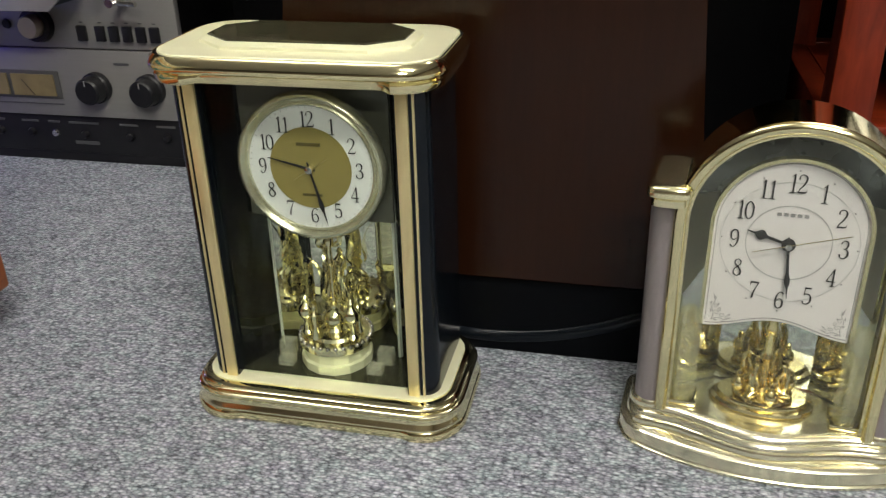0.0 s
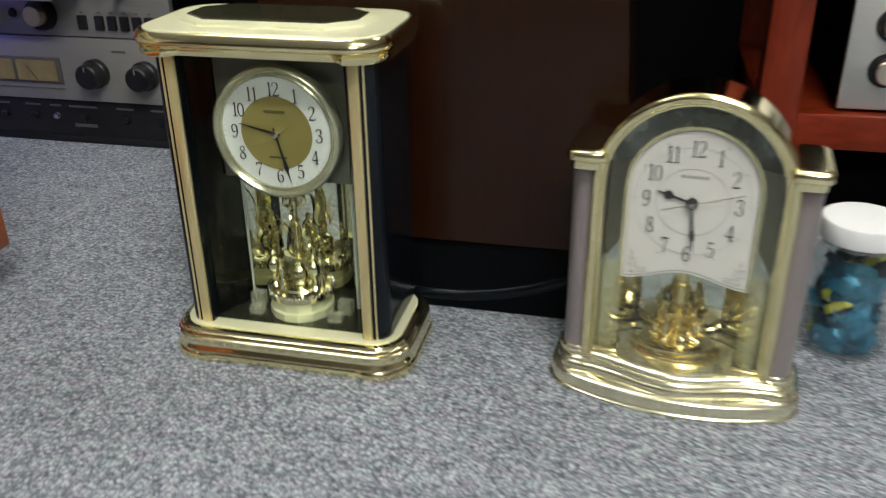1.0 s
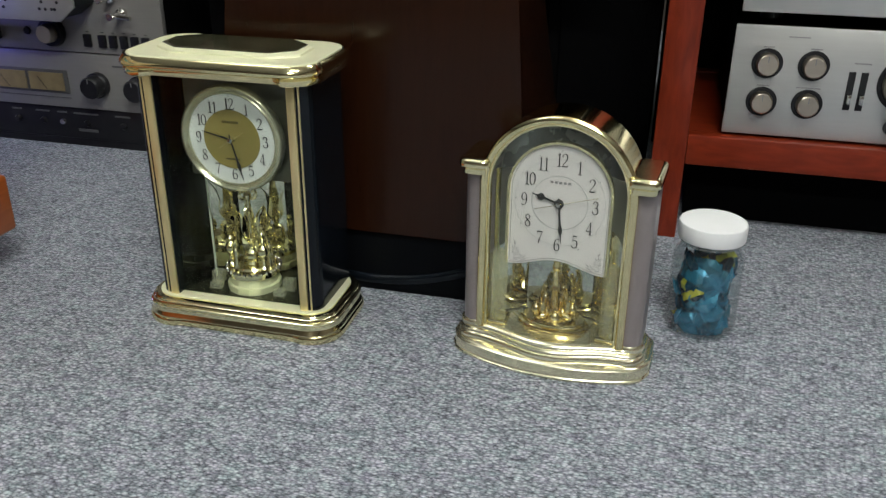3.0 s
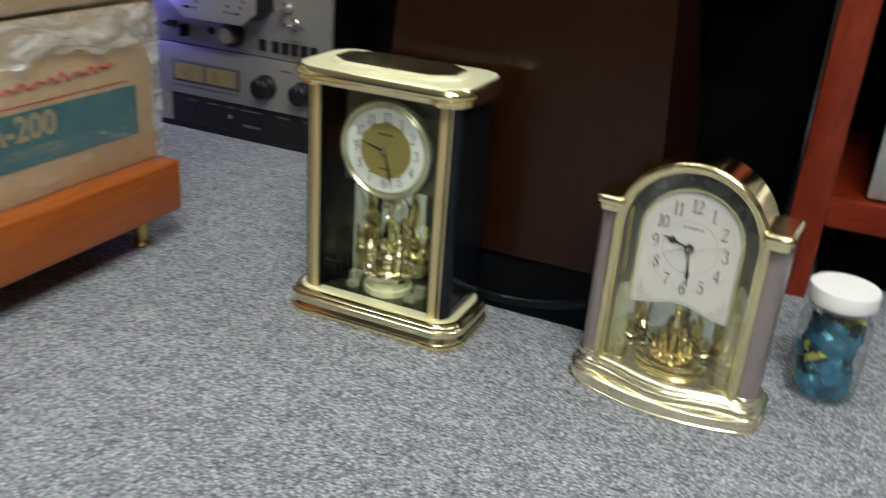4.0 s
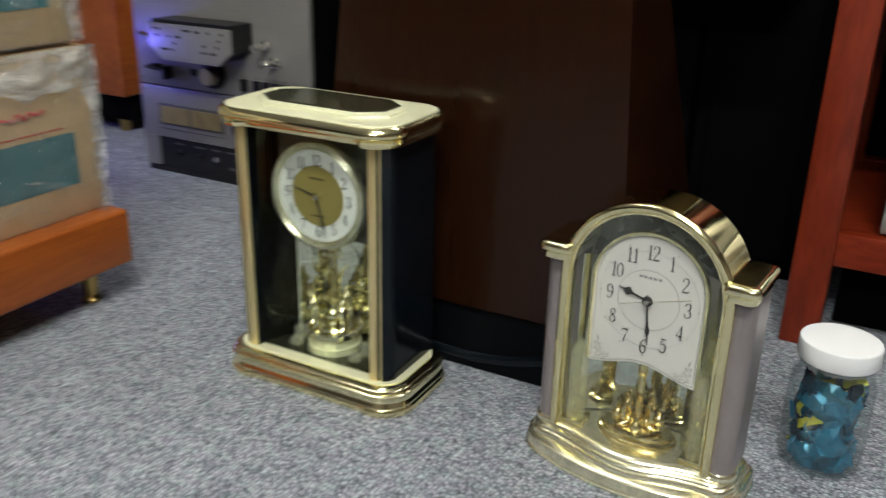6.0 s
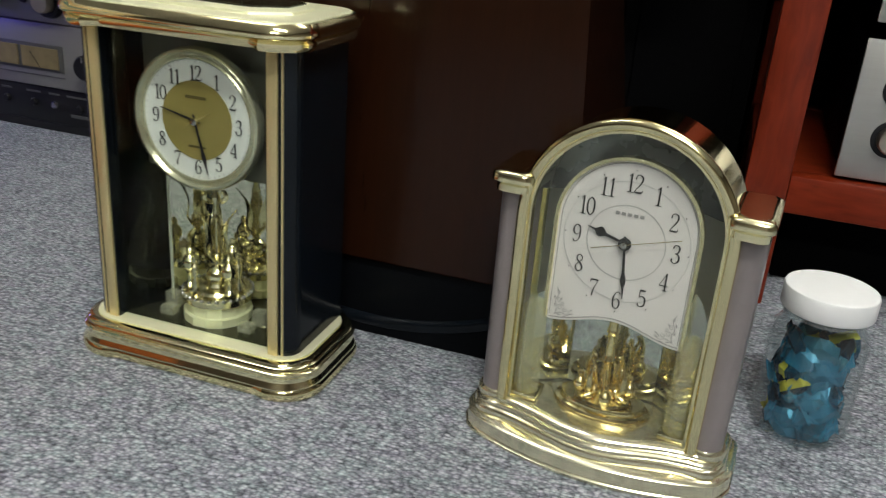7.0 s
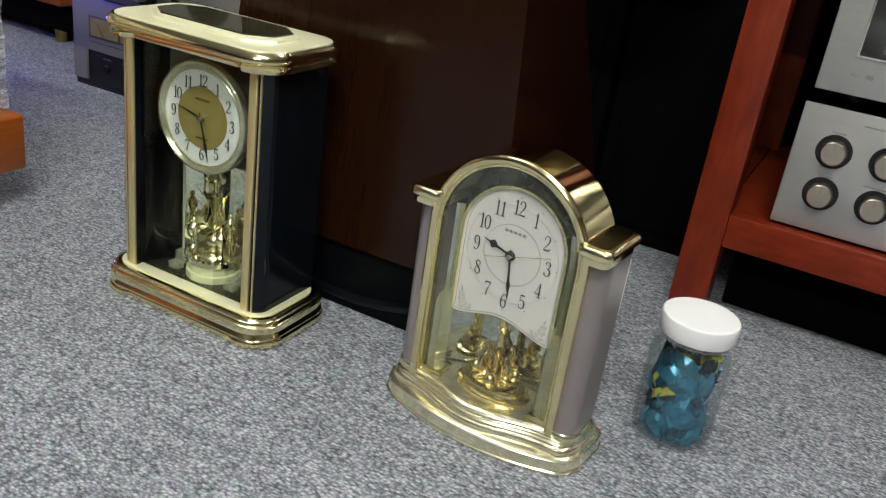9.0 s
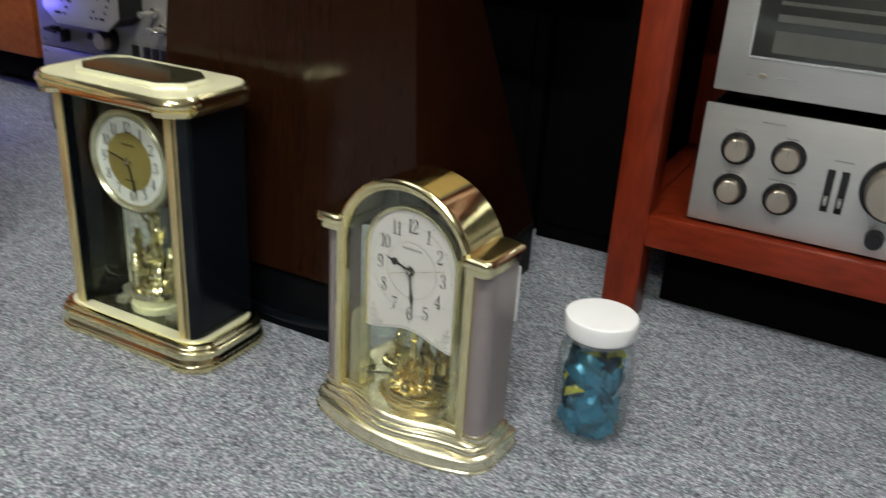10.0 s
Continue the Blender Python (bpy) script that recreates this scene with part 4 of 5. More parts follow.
    # turning pendulum with swans
    py = 0.0225
    stand = lathe([(0.0, 0.0352), (0.0385, 0.0352), (0.0395, 0.0365), (0.0385, 0.0385), (0.0350, 0.0395), (0.0350, 0.0425), (0.0335, 0.0440), (0.0, 0.0442)], None, (0, 0, 0), "z", 40)
    bmesh.ops.transform(stand, matrix=Matrix.Translation((0, py, 0)) @ Matrix.Diagonal((1, 0.58, 1, 1)), verts=stand.verts)
    part("pendulum_stand", stand, GOLD_PENDULUM, c, "oval stepped gold stand")
    p = part("pendulum", lathe([(0.0, 0.0446), (0.0215, 0.0446), (0.0225, 0.0458), (0.0215, 0.0478), (0.016, 0.0490), (0.006, 0.052), (0.0038, 0.058), (0.0036, 0.074), (0.0056, 0.078), (0.0036, 0.082), (0.0032, 0.098), (0.0052, 0.103), (0.0038, 0.108), (0.0038, 0.122), (0.0, 0.122)], None, (0, py, 0)), GOLD_PENDULUM, c, "yellow gold pendulum with swans and balls")
    for k in range(8):
        a = radians(45 * k + 15)
        dx, dy = math.cos(a), math.sin(a)
        at = lambda r, z: (0.86 * r * dx, py + 0.86 * r * dy, z)
        if k % 2:
            part("swan", flow_tube([at(0.026, 0.0510), at(0.021, 0.0508), at(0.015, 0.0525), at(0.0125, 0.0585), at(0.0145, 0.0650), at(0.0175, 0.0700), at(0.017, 0.0745), at(0.0140, 0.0750)], [0.0008, 0.0034, 0.0042, 0.0024, 0.0016, 0.0015, 0.0019, 0.0006]), GOLD_PENDULUM, p)
            part("wing", flow_tube([at(0.0165, 0.052), at(0.0205, 0.058), at(0.0215, 0.067), at(0.0190, 0.077)], [0.0022, 0.0034, 0.0024, 0.0004]), GOLD_PENDULUM, p)
        else:
            b = lathe([(0.0, 0.046), (0.003, 0.046), (0.0034, 0.048), (0.0052, 0.0505), (0.0057, 0.0535), (0.0050, 0.0565), (0.0024, 0.0590), (0.0020, 0.0600), (0.0028, 0.0625), (0.0018, 0.065), (0.0, 0.0655)], None, at(0.0225, 0), "z", 16)
            part("pendulum_ball", b, GOLD_PENDULUM, p)
    return c


arched_clock(pose(0.1258, 0.560, 0.0, 0, 0, -5.2))


# ---- sweet jar ----
def sweet_jar(m):
    c = thing("sweet_jar", m, "clear plastic jar with a white screw lid, full of wrapped sweets", "jar")
    out = [(0.0, 0.001), (0.034, 0.001), (0.0385, 0.004), (0.0395, 0.010), (0.0393, 0.084), (0.0375, 0.092), (0.0326, 0.099), (0.0318, 0.110)]
    inn = [(0.0306, 0.110), (0.0310, 0.100), (0.0360, 0.091), (0.0380, 0.083), (0.0382, 0.010), (0.036, 0.005), (0.0, 0.004)]
    part("body", lathe(out + inn, None, (0, 0, 0), "z", 48), clear("jar_plastic", (0.95, 0.97, 0.97), 3.6, 0.04, 0.006), c, "clear plastic body")
    lid = lathe([(0.0312, 0.1105), (0.0366, 0.1105), (0.0371, 0.1115), (0.0371, 0.1265), (0.0364, 0.1282), (0.0352, 0.1288), (0.0344, 0.1288), (0.0, 0.1288)], None, (0, 0, 0), "z", 64)
    part("lid", lid, LID_WHITE, c, "white plastic screw lid")
    part("neck_ring", lathe([(0.0318, 0.1055), (0.0347, 0.1062), (0.0352, 0.1075), (0.0347, 0.1088), (0.0318, 0.1095)], None, (0, 0, 0), "z", 48), clear("neck_plastic", (0.92, 0.95, 0.95), 4.5, 0.06, 0.10), c, "clear raised neck ring")
    return c


JAR = (0.2865, 0.682)
sweet_jar(pose(JAR[0], JAR[1], 0.0) @ Matrix.Diagonal((1, 1, 1.04, 1)))


def sweet_mesh(name, material, seed):
    rng = random.Random(seed)
    bm = bmesh.new()
    rings = []
    for u, w, h in ((-1.0, 0.62, 0.05), (-0.86, 0.50, 0.10), (-0.74, 0.55, 0.45), (-0.4, 0.85, 0.95), (0.0, 0.95, 1.0), (0.4, 0.85, 0.9), (0.74, 0.55, 0.45), (0.86, 0.5, 0.10), (1.0, 0.62, 0.05)):
        rings.append([(0.0195 * u + rng.uniform(-0.0013, 0.0013), 0.0155 * w * math.cos(a) + rng.uniform(-0.0013, 0.0013), 0.0066 * h * math.sin(a) + rng.uniform(-0.0014, 0.0014)) for a in [2 * math.pi * k / 6 for k in range(6)]])
    loft(rings, bm)
    me = bpy.data.meshes.new(name)
    bm.to_mesh(me)
    bm.free()
    me.materials.append(material)
    return me


SWEETS = [sweet_mesh("wrapped_sweet", k, i) for i, k in enumerate((WRAP_BLUE, WRAP_BLUE, WRAP_BLUE, WRAP_PALE, WRAP_YELLOW, WRAP_PALE))]
KINDS = ("teal foil wrapped sweet in the jar", "pale blue foil wrapped sweet in the jar", "yellow foil wrapped sweet in the jar")
rng = random.Random(4)
for layer in range(8):
    z = 0.0150 + 0.0098 * layer
    count = 8 if layer < 7 else 5
    for k in range(count):
        outer = k < 6
        a = 2 * math.pi * (k + rng.uniform(-0.2, 0.2) + 0.5 * layer) / 6 if outer else rng.uniform(0, 6.28)
        r = rng.uniform(0.0190, 0.0225) if outer else rng.uniform(0.0, 0.010)
        i = rng.choice((0, 1, 2, 3, 0, 1, 2, 5, 0, 1, 4, 0, 4))
        ob = new("wrapped_sweet", SWEETS[i])
        tilt = rng.uniform(-50, 50)
        ob.matrix_world = pose(JAR[0] + r * math.cos(a), JAR[1] + r * math.sin(a), z + rng.uniform(-0.002, 0.002), rng.choice((-1, 1)) * rng.uniform(55, 90), tilt, math.degrees(a) + 90 + rng.uniform(-18, 18))
        tagged(ob, KINDS[1 if i == 3 else 2 if i == 4 else 0], "sweet", "sweets in the jar")


# ---- brown loudspeaker on its plinth ----
def loudspeaker():
    c = thing("loudspeaker", pose(-0.11, 0.67, 0), "dark brown veneered loudspeaker cabinet on a black plinth", "loudspeaker")
    n = 24
    front = [(-0.185 + 0.37 * k / n, 0.0) for k in range(n + 1)]
    out = front + [(0.185, 0.34), (-0.185, 0.34)]
    rings = []
    for z, dip in ((0.0, 0.002), (0.040, 0.003), (0.0765, 0.006)):
        rings.append([(x * (1 - dip * 0.5), y + dip, z) for x, y in out])
    part("plinth", loft(rings), BLACK_SATIN, c, "satin black plinth")
    # Glossy bar stands in for the curved reflection on the plinth front.
    scoop = bmesh.new()
    pts = []
    for k in range(21):
        u = -1 + k / 10
        pts.append((u * 0.165, 0.0075, 0.014 + 0.045 * u * u))
    tube(pts, 0.0085, scoop, 16)
    part("plinth_reflection_arc", scoop, BLACK_GLOSS, c, "curved black bar shaped as the arc reflected in the plinth")
    lo, hi = (-0.195, 0.190), (-0.165, 0.160)
    q = lambda x0, x1, y0, y1, z, k: [(x0 + k, y0 + k, z), (x1 - k, y0 + k, z), (x1 - k, y1 - k, z), (x0 + k, y1 - k, z)]
    cab = loft([q(lo[0], lo[1], 0.000, 0.33, 0.077, 0.002), q(lo[0], lo[1], -0.001, 0.33, 0.080, 0.0), q(hi[0], hi[1], 0.018, 0.135, 0.457, 0.0), q(hi[0], hi[1], 0.018, 0.135, 0.460, 0.003)])
    part("cabinet", cab, SPEAKER, c, "dark walnut veneer cabinet", 20)
    return c


loudspeaker()


# Near-black boxes added to fill the dark background; the first two carry the carton.
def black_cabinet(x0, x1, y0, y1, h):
    c = thing("dark_backdrop", pose((x0 + x1) / 2, y0, 0), "near-black box that fills the dark background", "cabinet")
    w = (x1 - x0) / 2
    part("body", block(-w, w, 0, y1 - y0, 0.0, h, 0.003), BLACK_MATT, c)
    part("front_panel", block(-w + 0.02, w - 0.02, -0.008, -0.001, 0.03, h - 0.02, 0.002), BLACK_MATT, c, "near-black front panel")


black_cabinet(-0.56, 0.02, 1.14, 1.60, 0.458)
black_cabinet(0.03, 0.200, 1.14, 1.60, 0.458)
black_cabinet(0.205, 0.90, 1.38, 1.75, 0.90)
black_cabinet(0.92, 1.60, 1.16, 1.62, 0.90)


def plain_carton():
    c = thing("carton", pose(-0.10, 0.935, 0.46), "plain pale tan cardboard carton lying on a black cabinet", "carton")
    part("body", block(-0.36, 0.265, 0.0, 0.45, 0.0, 0.26, 0.006, None, 3), CARD_PALE, c)
    part("tape", block(-0.36, 0.2655, 0.20, 0.25, 0.2595, 0.2605), surface("brown_tape", (0.35, 0.24, 0.1), 0.25, 0, 0.05, 30), c, "brown packing tape")
    part("edge_tape", block(0.02, 0.262, -0.0008, 0.0004, 0.004, 0.010), CARD_PRINT, c)


plain_carton()


# ---- reel tape deck ----
def tape_deck(m):
    c = thing("tape_deck", m, "silver reel-to-reel tape deck with two meters, standing on carpet", "tape deck")
    W = 0.390
    part("case", block(-0.016, W - 0.004, 0.012, 0.20, 0.012, 0.468, 0.004), BLACK_MATT, c, "black case")
    part("foot_rail", block(-0.02, W, 0.004, 0.19, 0.0, 0.014, 0.002), BLACK_PLASTIC, c)
    part("upper_plate", block(-0.02, W, 0.0, 0.012, 0.1745, 0.47, 0.0015), SILVER_DULL, c, "silver upper faceplate")
    low = part("lower_plate", block(-0.02, W, 0.0, 0.012, 0.0725, 0.1725, 0.0015), SILVER_DULL, c, "silver lower faceplate")
    part("side_strip", block(-0.02, 0.015, 0.0, 0.012, 0.014, 0.0725), SILVER_DULL, c)
    part("jack_panel", block(0.015, W, 0.004, 0.014, 0.014, 0.0715, 0.001), BLACK_PLASTIC, c, "black jack panel")
    # meters
    met = part("meter_window", block(0.024, 0.188, -0.002, 0.006, 0.098, 0.140, 0.0015), INK_DIM, c, "pair of level meters")
    for x in (0.032, 0.110):
        f = part("meter_face", block(x, x + 0.070, -0.0042, 0.0, 0.103, 0.135), METER, met, "cream meter face")
        part("needle", tube([(x + 0.035, -0.0048, 0.104), (x + 0.018, -0.0048, 0.127)], 0.0004, None, 5), INK, met)
    part("trim_line", block(0.024, 0.188, -0.0016, 0.0, 0.0900, 0.0910), INK_DIM, low)
    for x in (0.250, 0.335):
        kn = lathe([(0.0, -0.032), (0.0165, -0.032), (0.019, -0.029), (0.0200, -0.012), (0.0225, -0.010), (0.0225, -0.001), (0.0, -0.001)], None, (x, 0, 0.119), "y", 28)
        k = part("level_knob", kn, BLACK_PLASTIC, c, "black level knob")
        part("index_line", block(x - 0.0006, x + 0.0006, -0.0328, -0.0318, 0.128, 0.136), INK_GREY, k)
    part("marking", block(0.282, 0.305, -0.0012, 0.0, 0.152, 0.1550), INK_DIM, low)
    # jack panel detail
    for i, (x, w) in enumerate(((0.055, 0.02), (0.105, 0.028), (0.150, 0.02), (0.185, 0.05), (0.270, 0.03), (0.330, 0.03))):
        part("jack_marking", block(x, x + w, 0.0028, 0.004, 0.060, 0.063), INK_DIM, c)
        part("jack_socket", lathe([(0.0, -0.004), (0.0045, -0.004), (0.0065, -0.001), (0.0065, 0.004)], None, (x + w / 2, 0.003, 0.044), "y", 14), CHROME if i == 2 else BLACK_PLASTIC, c)
    part("name_marking", block(0.190, 0.230, 0.0028, 0.004, 0.028, 0.033), INK_DIM, c)
    # transport buttons
    for x in (0.236, 0.265, 0.286, 0.307, 0.328, 0.349):
        part("transport_button", block(x, x + 0.014, -0.006, 0.0, 0.186, 0.2075, 0.0012), BLACK_PLASTIC, c)
        part("button_mark", block(x + 0.004, x + 0.009, -0.0012, 0.0, 0.2110, 0.2125), INK_DIM, c)
    knob = lathe([(0.0, -0.012), (0.0235, -0.010), (0.0255, -0.004), (0.0255, 0.0)], None, (0.174, 0, 0.2075), "y", 28)
    kk = part("selector", knob, BLACK_PLASTIC, c, "black selector ring")
    part("selector_cap", lathe([(0.0, -0.026), (0.0145, -0.026), (0.016, -0.023), (0.0165, -0.010)], None, (0.174, 0, 0.2075), "y", 28), KNOB_STEEL, kk, "steel selector cap")
    part("small_socket", lathe([(0.0, -0.003), (0.006, -0.003), (0.0075, 0.0)], None, (0.122, 0, 0.207), "y", 14), BLACK_PLASTIC, c)
    sw = part("lever_switch", block(0.020, 0.042, -0.010, 0.0, 0.206, 0.216, 0.002), BLACK_PLASTIC, c)
    part("lever", tube([(0.03, -0.008, 0.211), (0.03, -0.026, 0.213), (0.062, -0.028, 0.211)], 0.0035), BLACK_PLASTIC, sw)
    part("lever_tab", block(0.060, 0.068, -0.020, 0.0, 0.190, 0.214, 0.002), BLACK_PLASTIC, sw)
    # head cover: a plate with chamfered lower corners and small vents
    plate = [(0.080, 0.302), (0.270, 0.302), (0.270, 0.262), (0.240, 0.238), (0.110, 0.238), (0.080, 0.262)]
    hc = part("head_cover", prism_y(plate, -0.062, -0.058, None, 0.001), SILVER, c, "silver vented head cover")
    part("cover_body", prism_y([(0.088, 0.308), (0.266, 0.308), (0.266, 0.262), (0.238, 0.242), (0.112, 0.242), (0.088, 0.262)], -0.058, 0.0), BLACK_PLASTIC, hc)
    r2 = random.Random(7)
    for gx in (0.092, 0.190):
        for i in range(11):
            vx, vz = gx + 0.0058 * i, 0.258 + 0.0115 * r2.choice((0, 1, 2, 3) if 1 < i < 9 else (2, 3))
            part("vent", lathe([(0.0, -0.0006), (0.0027, -0.0006), (0.0027, 0.0004), (0.0, 0.0004)], None, (vx + 0.003, -0.062, vz), "y", 8), INK, hc, "", 0)
    part("cover_mark", block(0.162, 0.182, -0.0626, -0.0618, 0.291, 0.295), INK_DIM, hc)
    # guide rollers and tension arms
    for x, z in ((0.062, 0.272), (0.300, 0.272), (0.318, 0.246)):
        part("guide_roller", lathe([(0.0, -0.040), (0.006, -0.040), (0.006, -0.034), (0.0042, -0.032), (0.0042, -0.010), (0.009, -0.007), (0.009, 0.0)], None, (x, 0, z), "y", 16), CHROME, c)
    for pts in (((0.318, -0.03, 0.246), (0.352, -0.032, 0.244)), ((0.062, -0.034, 0.272), (0.03, -0.034, 0.276))):
        part("tension_arm", tube(pts, 0.004), CHROME, c)
    for x in (0.088, 0.316):
        rt = part("reel_table", lathe([(0.0, -0.010), (0.030, -0.010), (0.034, -0.012), (0.040, -0.012), (0.043, -0.008), (0.0505, -0.006), (0.0520, 0.0)], None, (x, 0, 0.412), "y", 40), BLACK_PLASTIC, c, "black reel table")
        rr = bmesh.new()
        ring_y(rr, x, 0.412, -0.0135, 0.0420, 0.0400, 0.003, 48)
        part("reel_ring", rr, CHROME, rt)
        part("spindle", lathe([(0.0, -0.034), (0.007, -0.032), (0.008, -0.010)], None, (x, 0, 0.412), "y", 16), CHROME, rt)
    for x, z in ((-0.008, 0.163), (-0.008, 0.186), (0.378, 0.163)):
        part("screw", lathe([(0.0, -0.0015), (0.0025, -0.0012), (0.003, 0.0)], None, (x, 0, z), "y", 10), CHROME, c)
    return c


tape_deck(pose(-1.0, 1.068, 0.0))


# ---- red rack with amplifier and tuner ----
def red_rack(m):
    c = thing("equipment_rack", m, "red mahogany-stained open equipment rack standing on carpet", "rack")
    W, D, T = 0.62, 0.42, 0.045
    for x in (0.0, W - T):
        for y in (0.0, D - T):
            part("leg", block(x, x + T, y, y + T, 0.0, 0.80, 0.002), RACK, c)
    for z in (0.111, 0.50, 0.758):
        part("front_rail", block(T, W - T, 0.001, 0.030, z, z + 0.042, 0.002), RACK_RAIL, c)
        part("back_rail", block(T, W - T, D - 0.03, D - 0.001, z, z + 0.042, 0.002), RACK_RAIL, c)
        for x in (0.002, W - 0.032):
            part("side_rail", block(x, x + 0.03, T, D - T, z, z + 0.042, 0.002), RACK, c)
        part("shelf_board", block(T * 0.75, W - T * 0.75, 0.030, D - 0.03, z + 0.022, z + 0.0405), RACK_RAIL, c)
    return c


red_rack(pose(0.211, 0.935, 0.0))


# Black box put in for the shade on the carpet below the rack.
def low_black_box():
    c = thing("under_rack_shade", pose(0.50, 1.03, 0), "black box added for the shade under the rack", "box")
    part("body", block(-0.235, 0.26, 0.0, 0.28, 0.0, 0.098, 0.003), BLACK_MATT, c)
    part("lid", block(-0.238, 0.263, -0.003, 0.283, 0.0985, 0.106, 0.002), BLACK_MATT, c)


low_black_box()


def amplifier(m):
    c = thing("amplifier", m, "silver stereo amplifier with steel knobs on the rack shelf", "amplifier")
    W, H = 0.42, 0.1485
    part("case", block(0.004, W - 0.004, 0.006, 0.30, 0.008, H - 0.002, 0.002), BLACK_MATT, c, "black case")
    fp = part("faceplate", block(0.0, W, 0.0, 0.006, 0.004, H, 0.0012), SILVER, c, "brushed aluminium faceplate")
    for x in (0.04, W - 0.04):
        for y in (0.04, 0.26):
            part("foot", lathe([(0.014, 0.0), (0.016, 0.008), (0.0, 0.008)], None, (x, y, 0)), BLACK_PLASTIC, c)
    for x in (0.0445, 0.1015):
        for z in (0.0500, 0.1005):
            bz = bmesh.new()
            ring_y(bz, x, z, -0.0015, 0.0195, 0.0142, 0.0025, 32)
            k = part("tone_knob", lathe([(0.0, -0.015), (0.0122, -0.015), (0.0136, -0.0135), (0.0142, -0.003), (0.0142, 0.0)], None, (x, 0, z), "y", 32), KNOB_STEEL, c, "steel tone knob")
            part("knob_ring", bz, BLACK_PLASTIC, k)
            part("index_line", block(x - 0.0005, x + 0.0005, -0.0156, -0.0148, z + 0.004, z + 0.012), INK_GREY, k)
    for x in (0.1455, 0.1605):
        s = part("lever_slot", block(x, x + 0.0085, -0.001, 0.001, 0.046, 0.096, 0.0004), BLACK_PLASTIC, c, "black lever switch slot")
        part("lever_switch", block(x + 0.002, x + 0.0065, -0.012, 0.0, 0.056, 0.068, 0.001), CHROME, s)
    bz = bmesh.new()
    ring_y(bz, 0.2175, 0.084, -0.002, 0.0370, 0.0310, 0.003, 48)
    vk = part("volume_knob", lathe([(0.0, -0.026), (0.0275, -0.026), (0.0295, -0.023), (0.0310, -0.004), (0.0310, 0.0)], None, (0.2175, 0, 0.084), "y", 48), KNOB_STEEL, c, "large steel volume knob")
    part("knob_ring", bz, BLACK_PLASTIC, vk)
    part("selector_knob", lathe([(0.0, -0.014), (0.0095, -0.014), (0.0105, 0.0)], None, (0.209, 0, 0.027), "y", 24), BLACK_PLASTIC, c)
    for x in (0.262, 0.30, 0.338, 0.376):
        part("push_button", block(x, x + 0.018, -0.008, 0.0, 0.062, 0.072, 0.001), KNOB_STEEL, c)
    for x, z, w in ((0.066, 0.135, 0.026), (0.036, 0.0705, 0.016), (0.085, 0.0705, 0.03), (0.037, 0.121, 0.014), (0.095, 0.121, 0.014), (0.15, 0.106, 0.02), (0.205, 0.136, 0.026)):
        part("marking", block(x, x + w, -0.0004, 0.0, z, z + 0.0016), INK_GREY, fp)
    return c


amplifier(pose(0.299, 0.950, 0.1530))


def tuner(m):
    c = thing("tuner", m, "silver tuner with a dark display window stacked on the amplifier", "tuner")
    W, H = 0.42, 0.136
    part("case", block(0.004, W - 0.004, 0.006, 0.30, 0.014, H - 0.002, 0.002), BLACK_MATT, c, "black case")
    fp = part("faceplate", block(0.0, W, 0.0, 0.006, 0.012, H + 0.02, 0.0012), SILVER, c, "brushed aluminium faceplate")
    for x in (0.04, W - 0.04):
        for y in (0.04, 0.26):
            part("foot", lathe([(0.014, 0.0), (0.016, 0.014), (0.0, 0.014)], None, (x, y, 0)), BLACK_PLASTIC, c)
    win = part("display_window", block(0.034, 0.215, -0.0012, 0.003, 0.055, 0.136, 0.0006), WINDOW_DARK, c, "dark glass display window")
    fr = band_y([(0.032, 0.053), (0.217, 0.053), (0.217, 0.138), (0.032, 0.138), (0.032, 0.053)], [(0.0345, 0.0555), (0.2145, 0.0555), (0.2145, 0.1355), (0.0345, 0.1355), (0.0345, 0.0555)], -0.002, 0.001)
    part("window_frame", fr, CHROME, win)
    for z0, z1 in ((0.061, 0.085), (0.095, 0.103), (0.113, 0.117)):
        part("display_panel", block(0.056, 0.20, -0.0016, -0.001, z0, z1), surface("display_grey", (0.085, 0.087, 0.077), 0.3, 0, 0.2, 40), win)
    part("tuning_knob", lathe([(0.0, -0.026), (0.026, -0.026), (0.029, -0.004), (0.031, 0.0)], None, (0.253, 0, 0.085), "y", 40), KNOB_STEEL, c)
    for x in (0.050, 0.053):
        part("indicator", lathe([(0.0, -0.0015), (0.0024, -0.001), (0.0028, 0.0)], None, (x, 0, 0.034), "y", 14), KNOB_STEEL, c)
    for x, w in ((0.032, 0.009), (0.068, 0.022)):
        part("marking", block(x, x + w, -0.0004, 0.0, 0.0332, 0.0346), INK_GREY, fp)
    return c


tuner(pose(0.303, 0.951, 0.3060))


# ---- low cherry bench with wrapped cartons ----
def low_bench():
    c = thing("low_bench", pose(-0.575, 0.616, 0), "low polished cherry wood bench on small brass feet", "bench")
    part("top", block(-0.52, 0.0, -0.66, 0.0, 0.053, 0.127, 0.005, None, 3), CHERRY, c, "polished cherry wood slab")
    for x in (-0.46, -0.045):
        for y in (-0.60, -0.04):
            part("foot", lathe([(0.011, 0.0), (0.013, 0.004), (0.009, 0.010), (0.012, 0.048), (0.018, 0.0535), (0.0, 0.0535)], None, (x, y, 0), "z", 16), BRASS, c, "small brass foot")


low_bench()


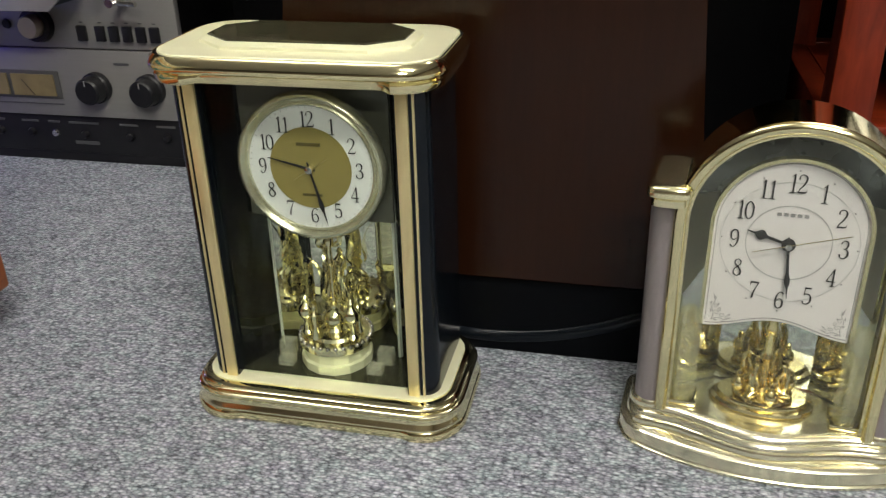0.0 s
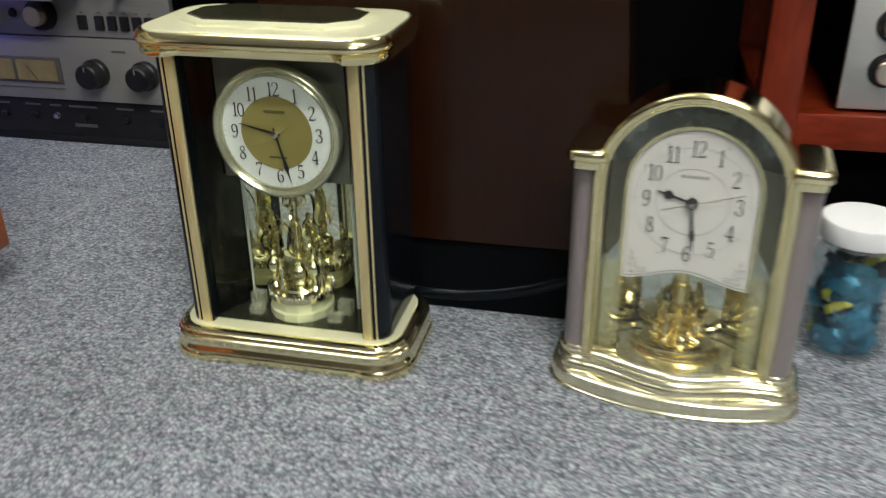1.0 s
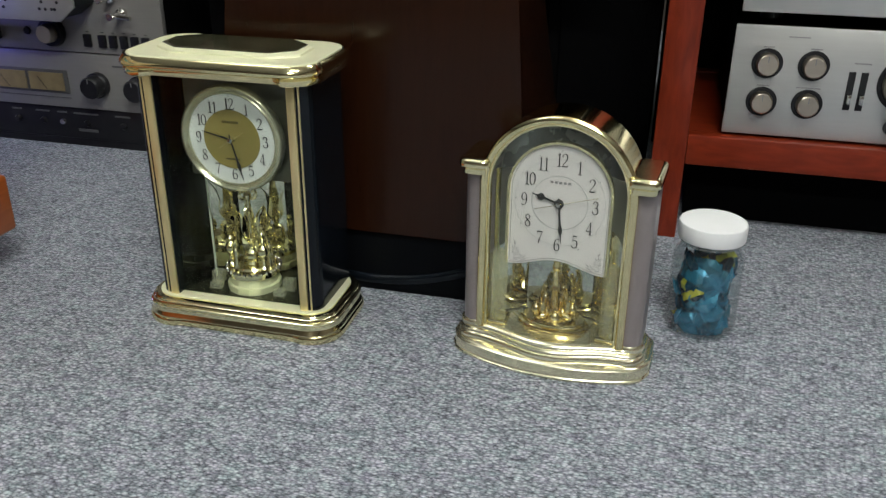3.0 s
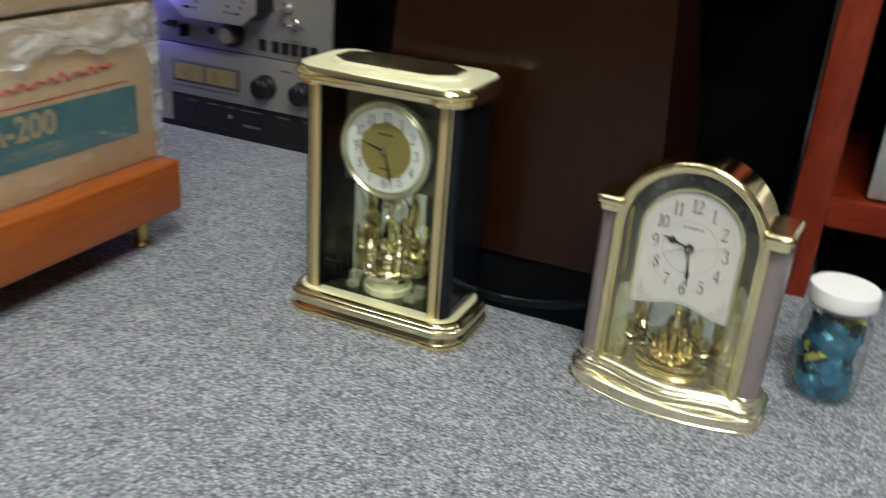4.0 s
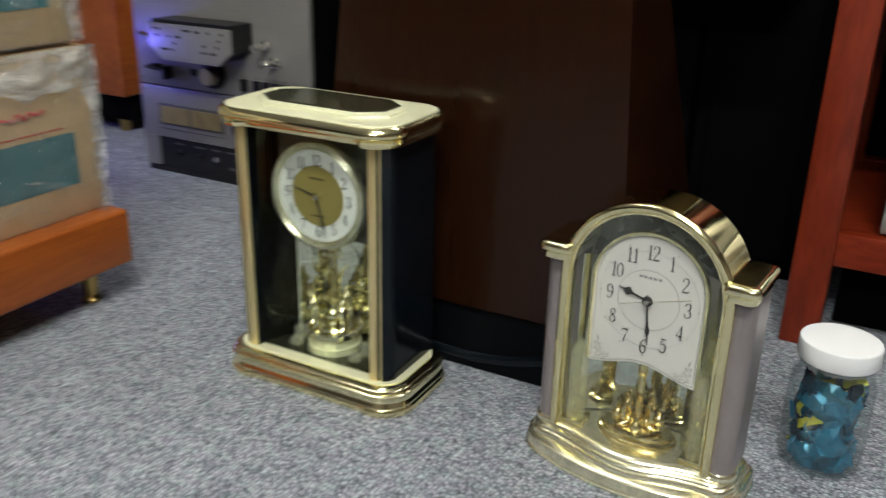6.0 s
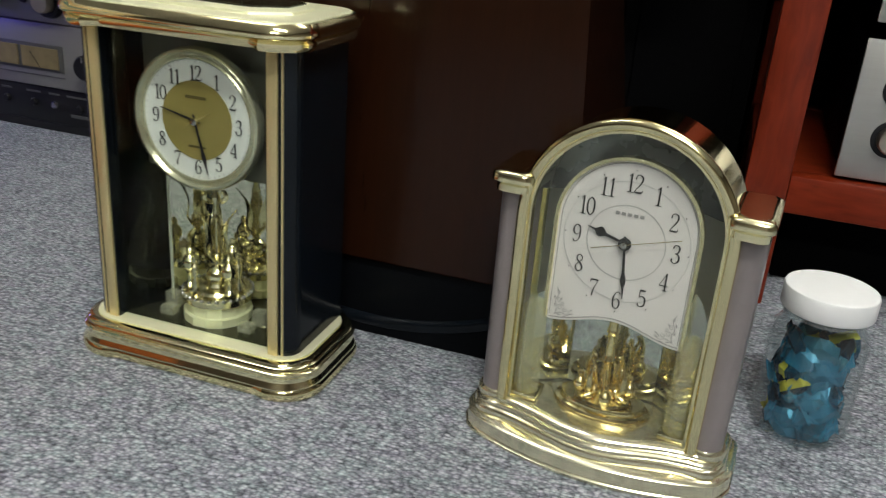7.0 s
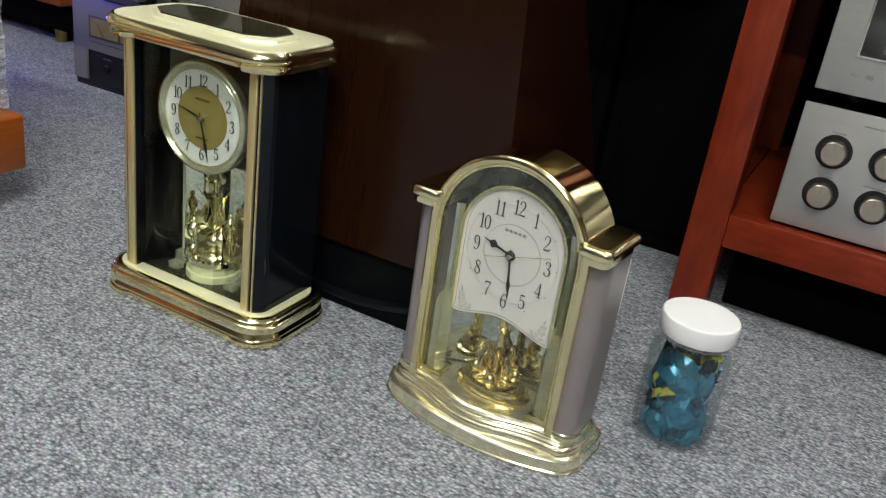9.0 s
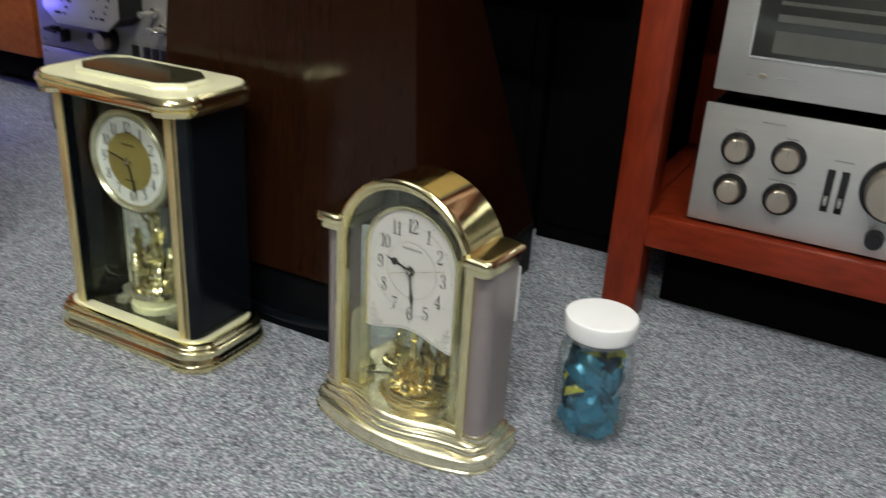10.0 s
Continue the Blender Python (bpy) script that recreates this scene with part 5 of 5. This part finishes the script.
def wrapped_carton(z0, z1, y_end, lean):
    c = thing("wrapped_carton", pose(-0.607, y_end, z0, 0, 0, lean), "tan cardboard carton with teal band, wrapped in crumpled clear film", "carton")
    L, H, D = 0.475, z1 - z0, 0.40
    part("body", block(-D, 0.0, -L, 0.0, 0.0, H, 0.004, None, 2), CARD, c, "tan cardboard box")
    zb, zt = 0.042, 0.108
    face = part("printed_band", block(-0.001, 0.0008, -L + 0.045, -0.036, zb, zt), TEAL_PRINT, c, "teal printed band")
    lettering("model_lettering", "DA-200", 0.042, (0.0012, -L * 0.495, 0.0875), CARD_PRINT, face, 0.95, 90, 0.0012)
    lettering("line_lettering", "USB D/A CONVERTER", 0.0150, (0.0012, -L * 0.495, 0.0590), FAINT_PRINT, face, 1.0, 90, 0.0002)
    script = bmesh.new()
    pts = []
    for k in range(120):
        u = k / 119
        tall = 0.0100 if k < 8 else 0.0065 if 84 < k < 96 else 0.0042
        pts.append((0.0012, -L + 0.10 + 0.30 * u, 0.130 + 0.010 * u + tall * math.sin(k * 0.80 + 0.9 * math.sin(k * 0.23)) * (0.65 + 0.35 * math.sin(k * 0.31))))
    tube(flow(pts, 2), 0.0019, script, 5)
    part("red_script", script, RED_PRINT, c, "red flowing script mark")
    part("red_line", block(-0.0006, 0.0008, -L + 0.06, -0.05, 0.1145, 0.1160), RED_PRINT, c)
    # crumpled film over the carton
    bm = bmesh.new()
    bmesh.ops.create_cube(bm, size=1, matrix=Matrix.Translation((-D / 2, -L / 2, H / 2)) @ Matrix.Diagonal((D + 0.006, L + 0.006, H + 0.001, 1)))
    bmesh.ops.subdivide_edges(bm, edges=bm.edges[:], cuts=44, use_grid_fill=True)
    bmesh.ops.recalc_face_normals(bm, faces=bm.faces)
    bm.normal_update()
    for v in bm.verts:
        p = v.co * 26 + Vector((0, 0, z0 * 40))
        k = abs(noise.noise(p + Vector((noise.noise(p * 0.6) * 2, 0, 0)))) * 0.0045 + abs(noise.noise(p * 2.7)) * 0.0018
        n = v.normal.copy()
        n.z = 0
        v.co += n * k
    part("film", bm, FILM, c, "crumpled clear film", 60)
    # doubled film hanging over the upper edge
    fold = bmesh.new()
    cols = []
    for i in range(81):
        y = 0.004 - (L + 0.008) * i / 80
        depth = 0.050 + 0.020 * noise.noise(Vector((y * 9, z0 * 7, 0))) + 0.008 * noise.noise(Vector((y * 34, z0 * 7, 3)))
        col = []
        for j in range(13):
            z = H + 0.001 - depth * j / 12
            x = 0.0085 + 0.005 * noise.noise(Vector((y * 22, z * 48, z0 * 9))) + 0.0025 * noise.noise(Vector((y * 70, z * 110, z0 * 9)))
            col.append(fold.verts.new((x, y, z)))
        cols.append(col)
    for a, b in zip(cols, cols[1:]):
        for j in range(12):
            fold.faces.new((a[j], a[j + 1], b[j + 1], b[j]))
    part("folded_film", fold, FILM_FOLD, c, "milky doubled film", 70)
    edge = bmesh.new()
    cols = []
    for i in range(41):
        z = H * i / 40
        wide = 0.020 + 0.010 * noise.noise(Vector((z * 21, z0 * 5, 1)))
        col = []
        for j in range(9):
            y = 0.0035 - wide * j / 8
            x = 0.0065 + 0.005 * noise.noise(Vector((y * 60, z * 40, z0 * 9 + 4)))
            col.append(edge.verts.new((x, y, z)))
        cols.append(col)
    for a, b in zip(cols, cols[1:]):
        for j in range(8):
            edge.faces.new((a[j], a[j + 1], b[j + 1], b[j]))
    part("gathered_film", edge, FILM_FOLD, c, "gathered film at the corner", 70)
    return c


wrapped_carton(0.127, 0.338, 0.609, 0.0)
wrapped_carton(0.344, 0.555, 0.597, 1.0)


def far_cabinet():
    c = thing("side_cabinet", pose(-1.62, 1.22, 0), "orange cherry wood side cabinet on low feet", "cabinet")
    part("body", block(-0.3, 0.38, 0.0, 0.40, 0.09, 0.75, 0.006), CHERRY, c)
    # Block added in black for the dark gap between body and floor.
    part("base", block(-0.28, 0.36, 0.03, 0.38, 0.03, 0.09), BLACK_MATT, c, "black block filling the dark gap below the body")
    for x in (-0.24, 0.32):
        for y in (0.05, 0.34):
            part("foot", lathe([(0.012, 0.0), (0.014, 0.03), (0.0, 0.03)], None, (x, y, 0), "z", 14), BRASS, c)


far_cabinet()
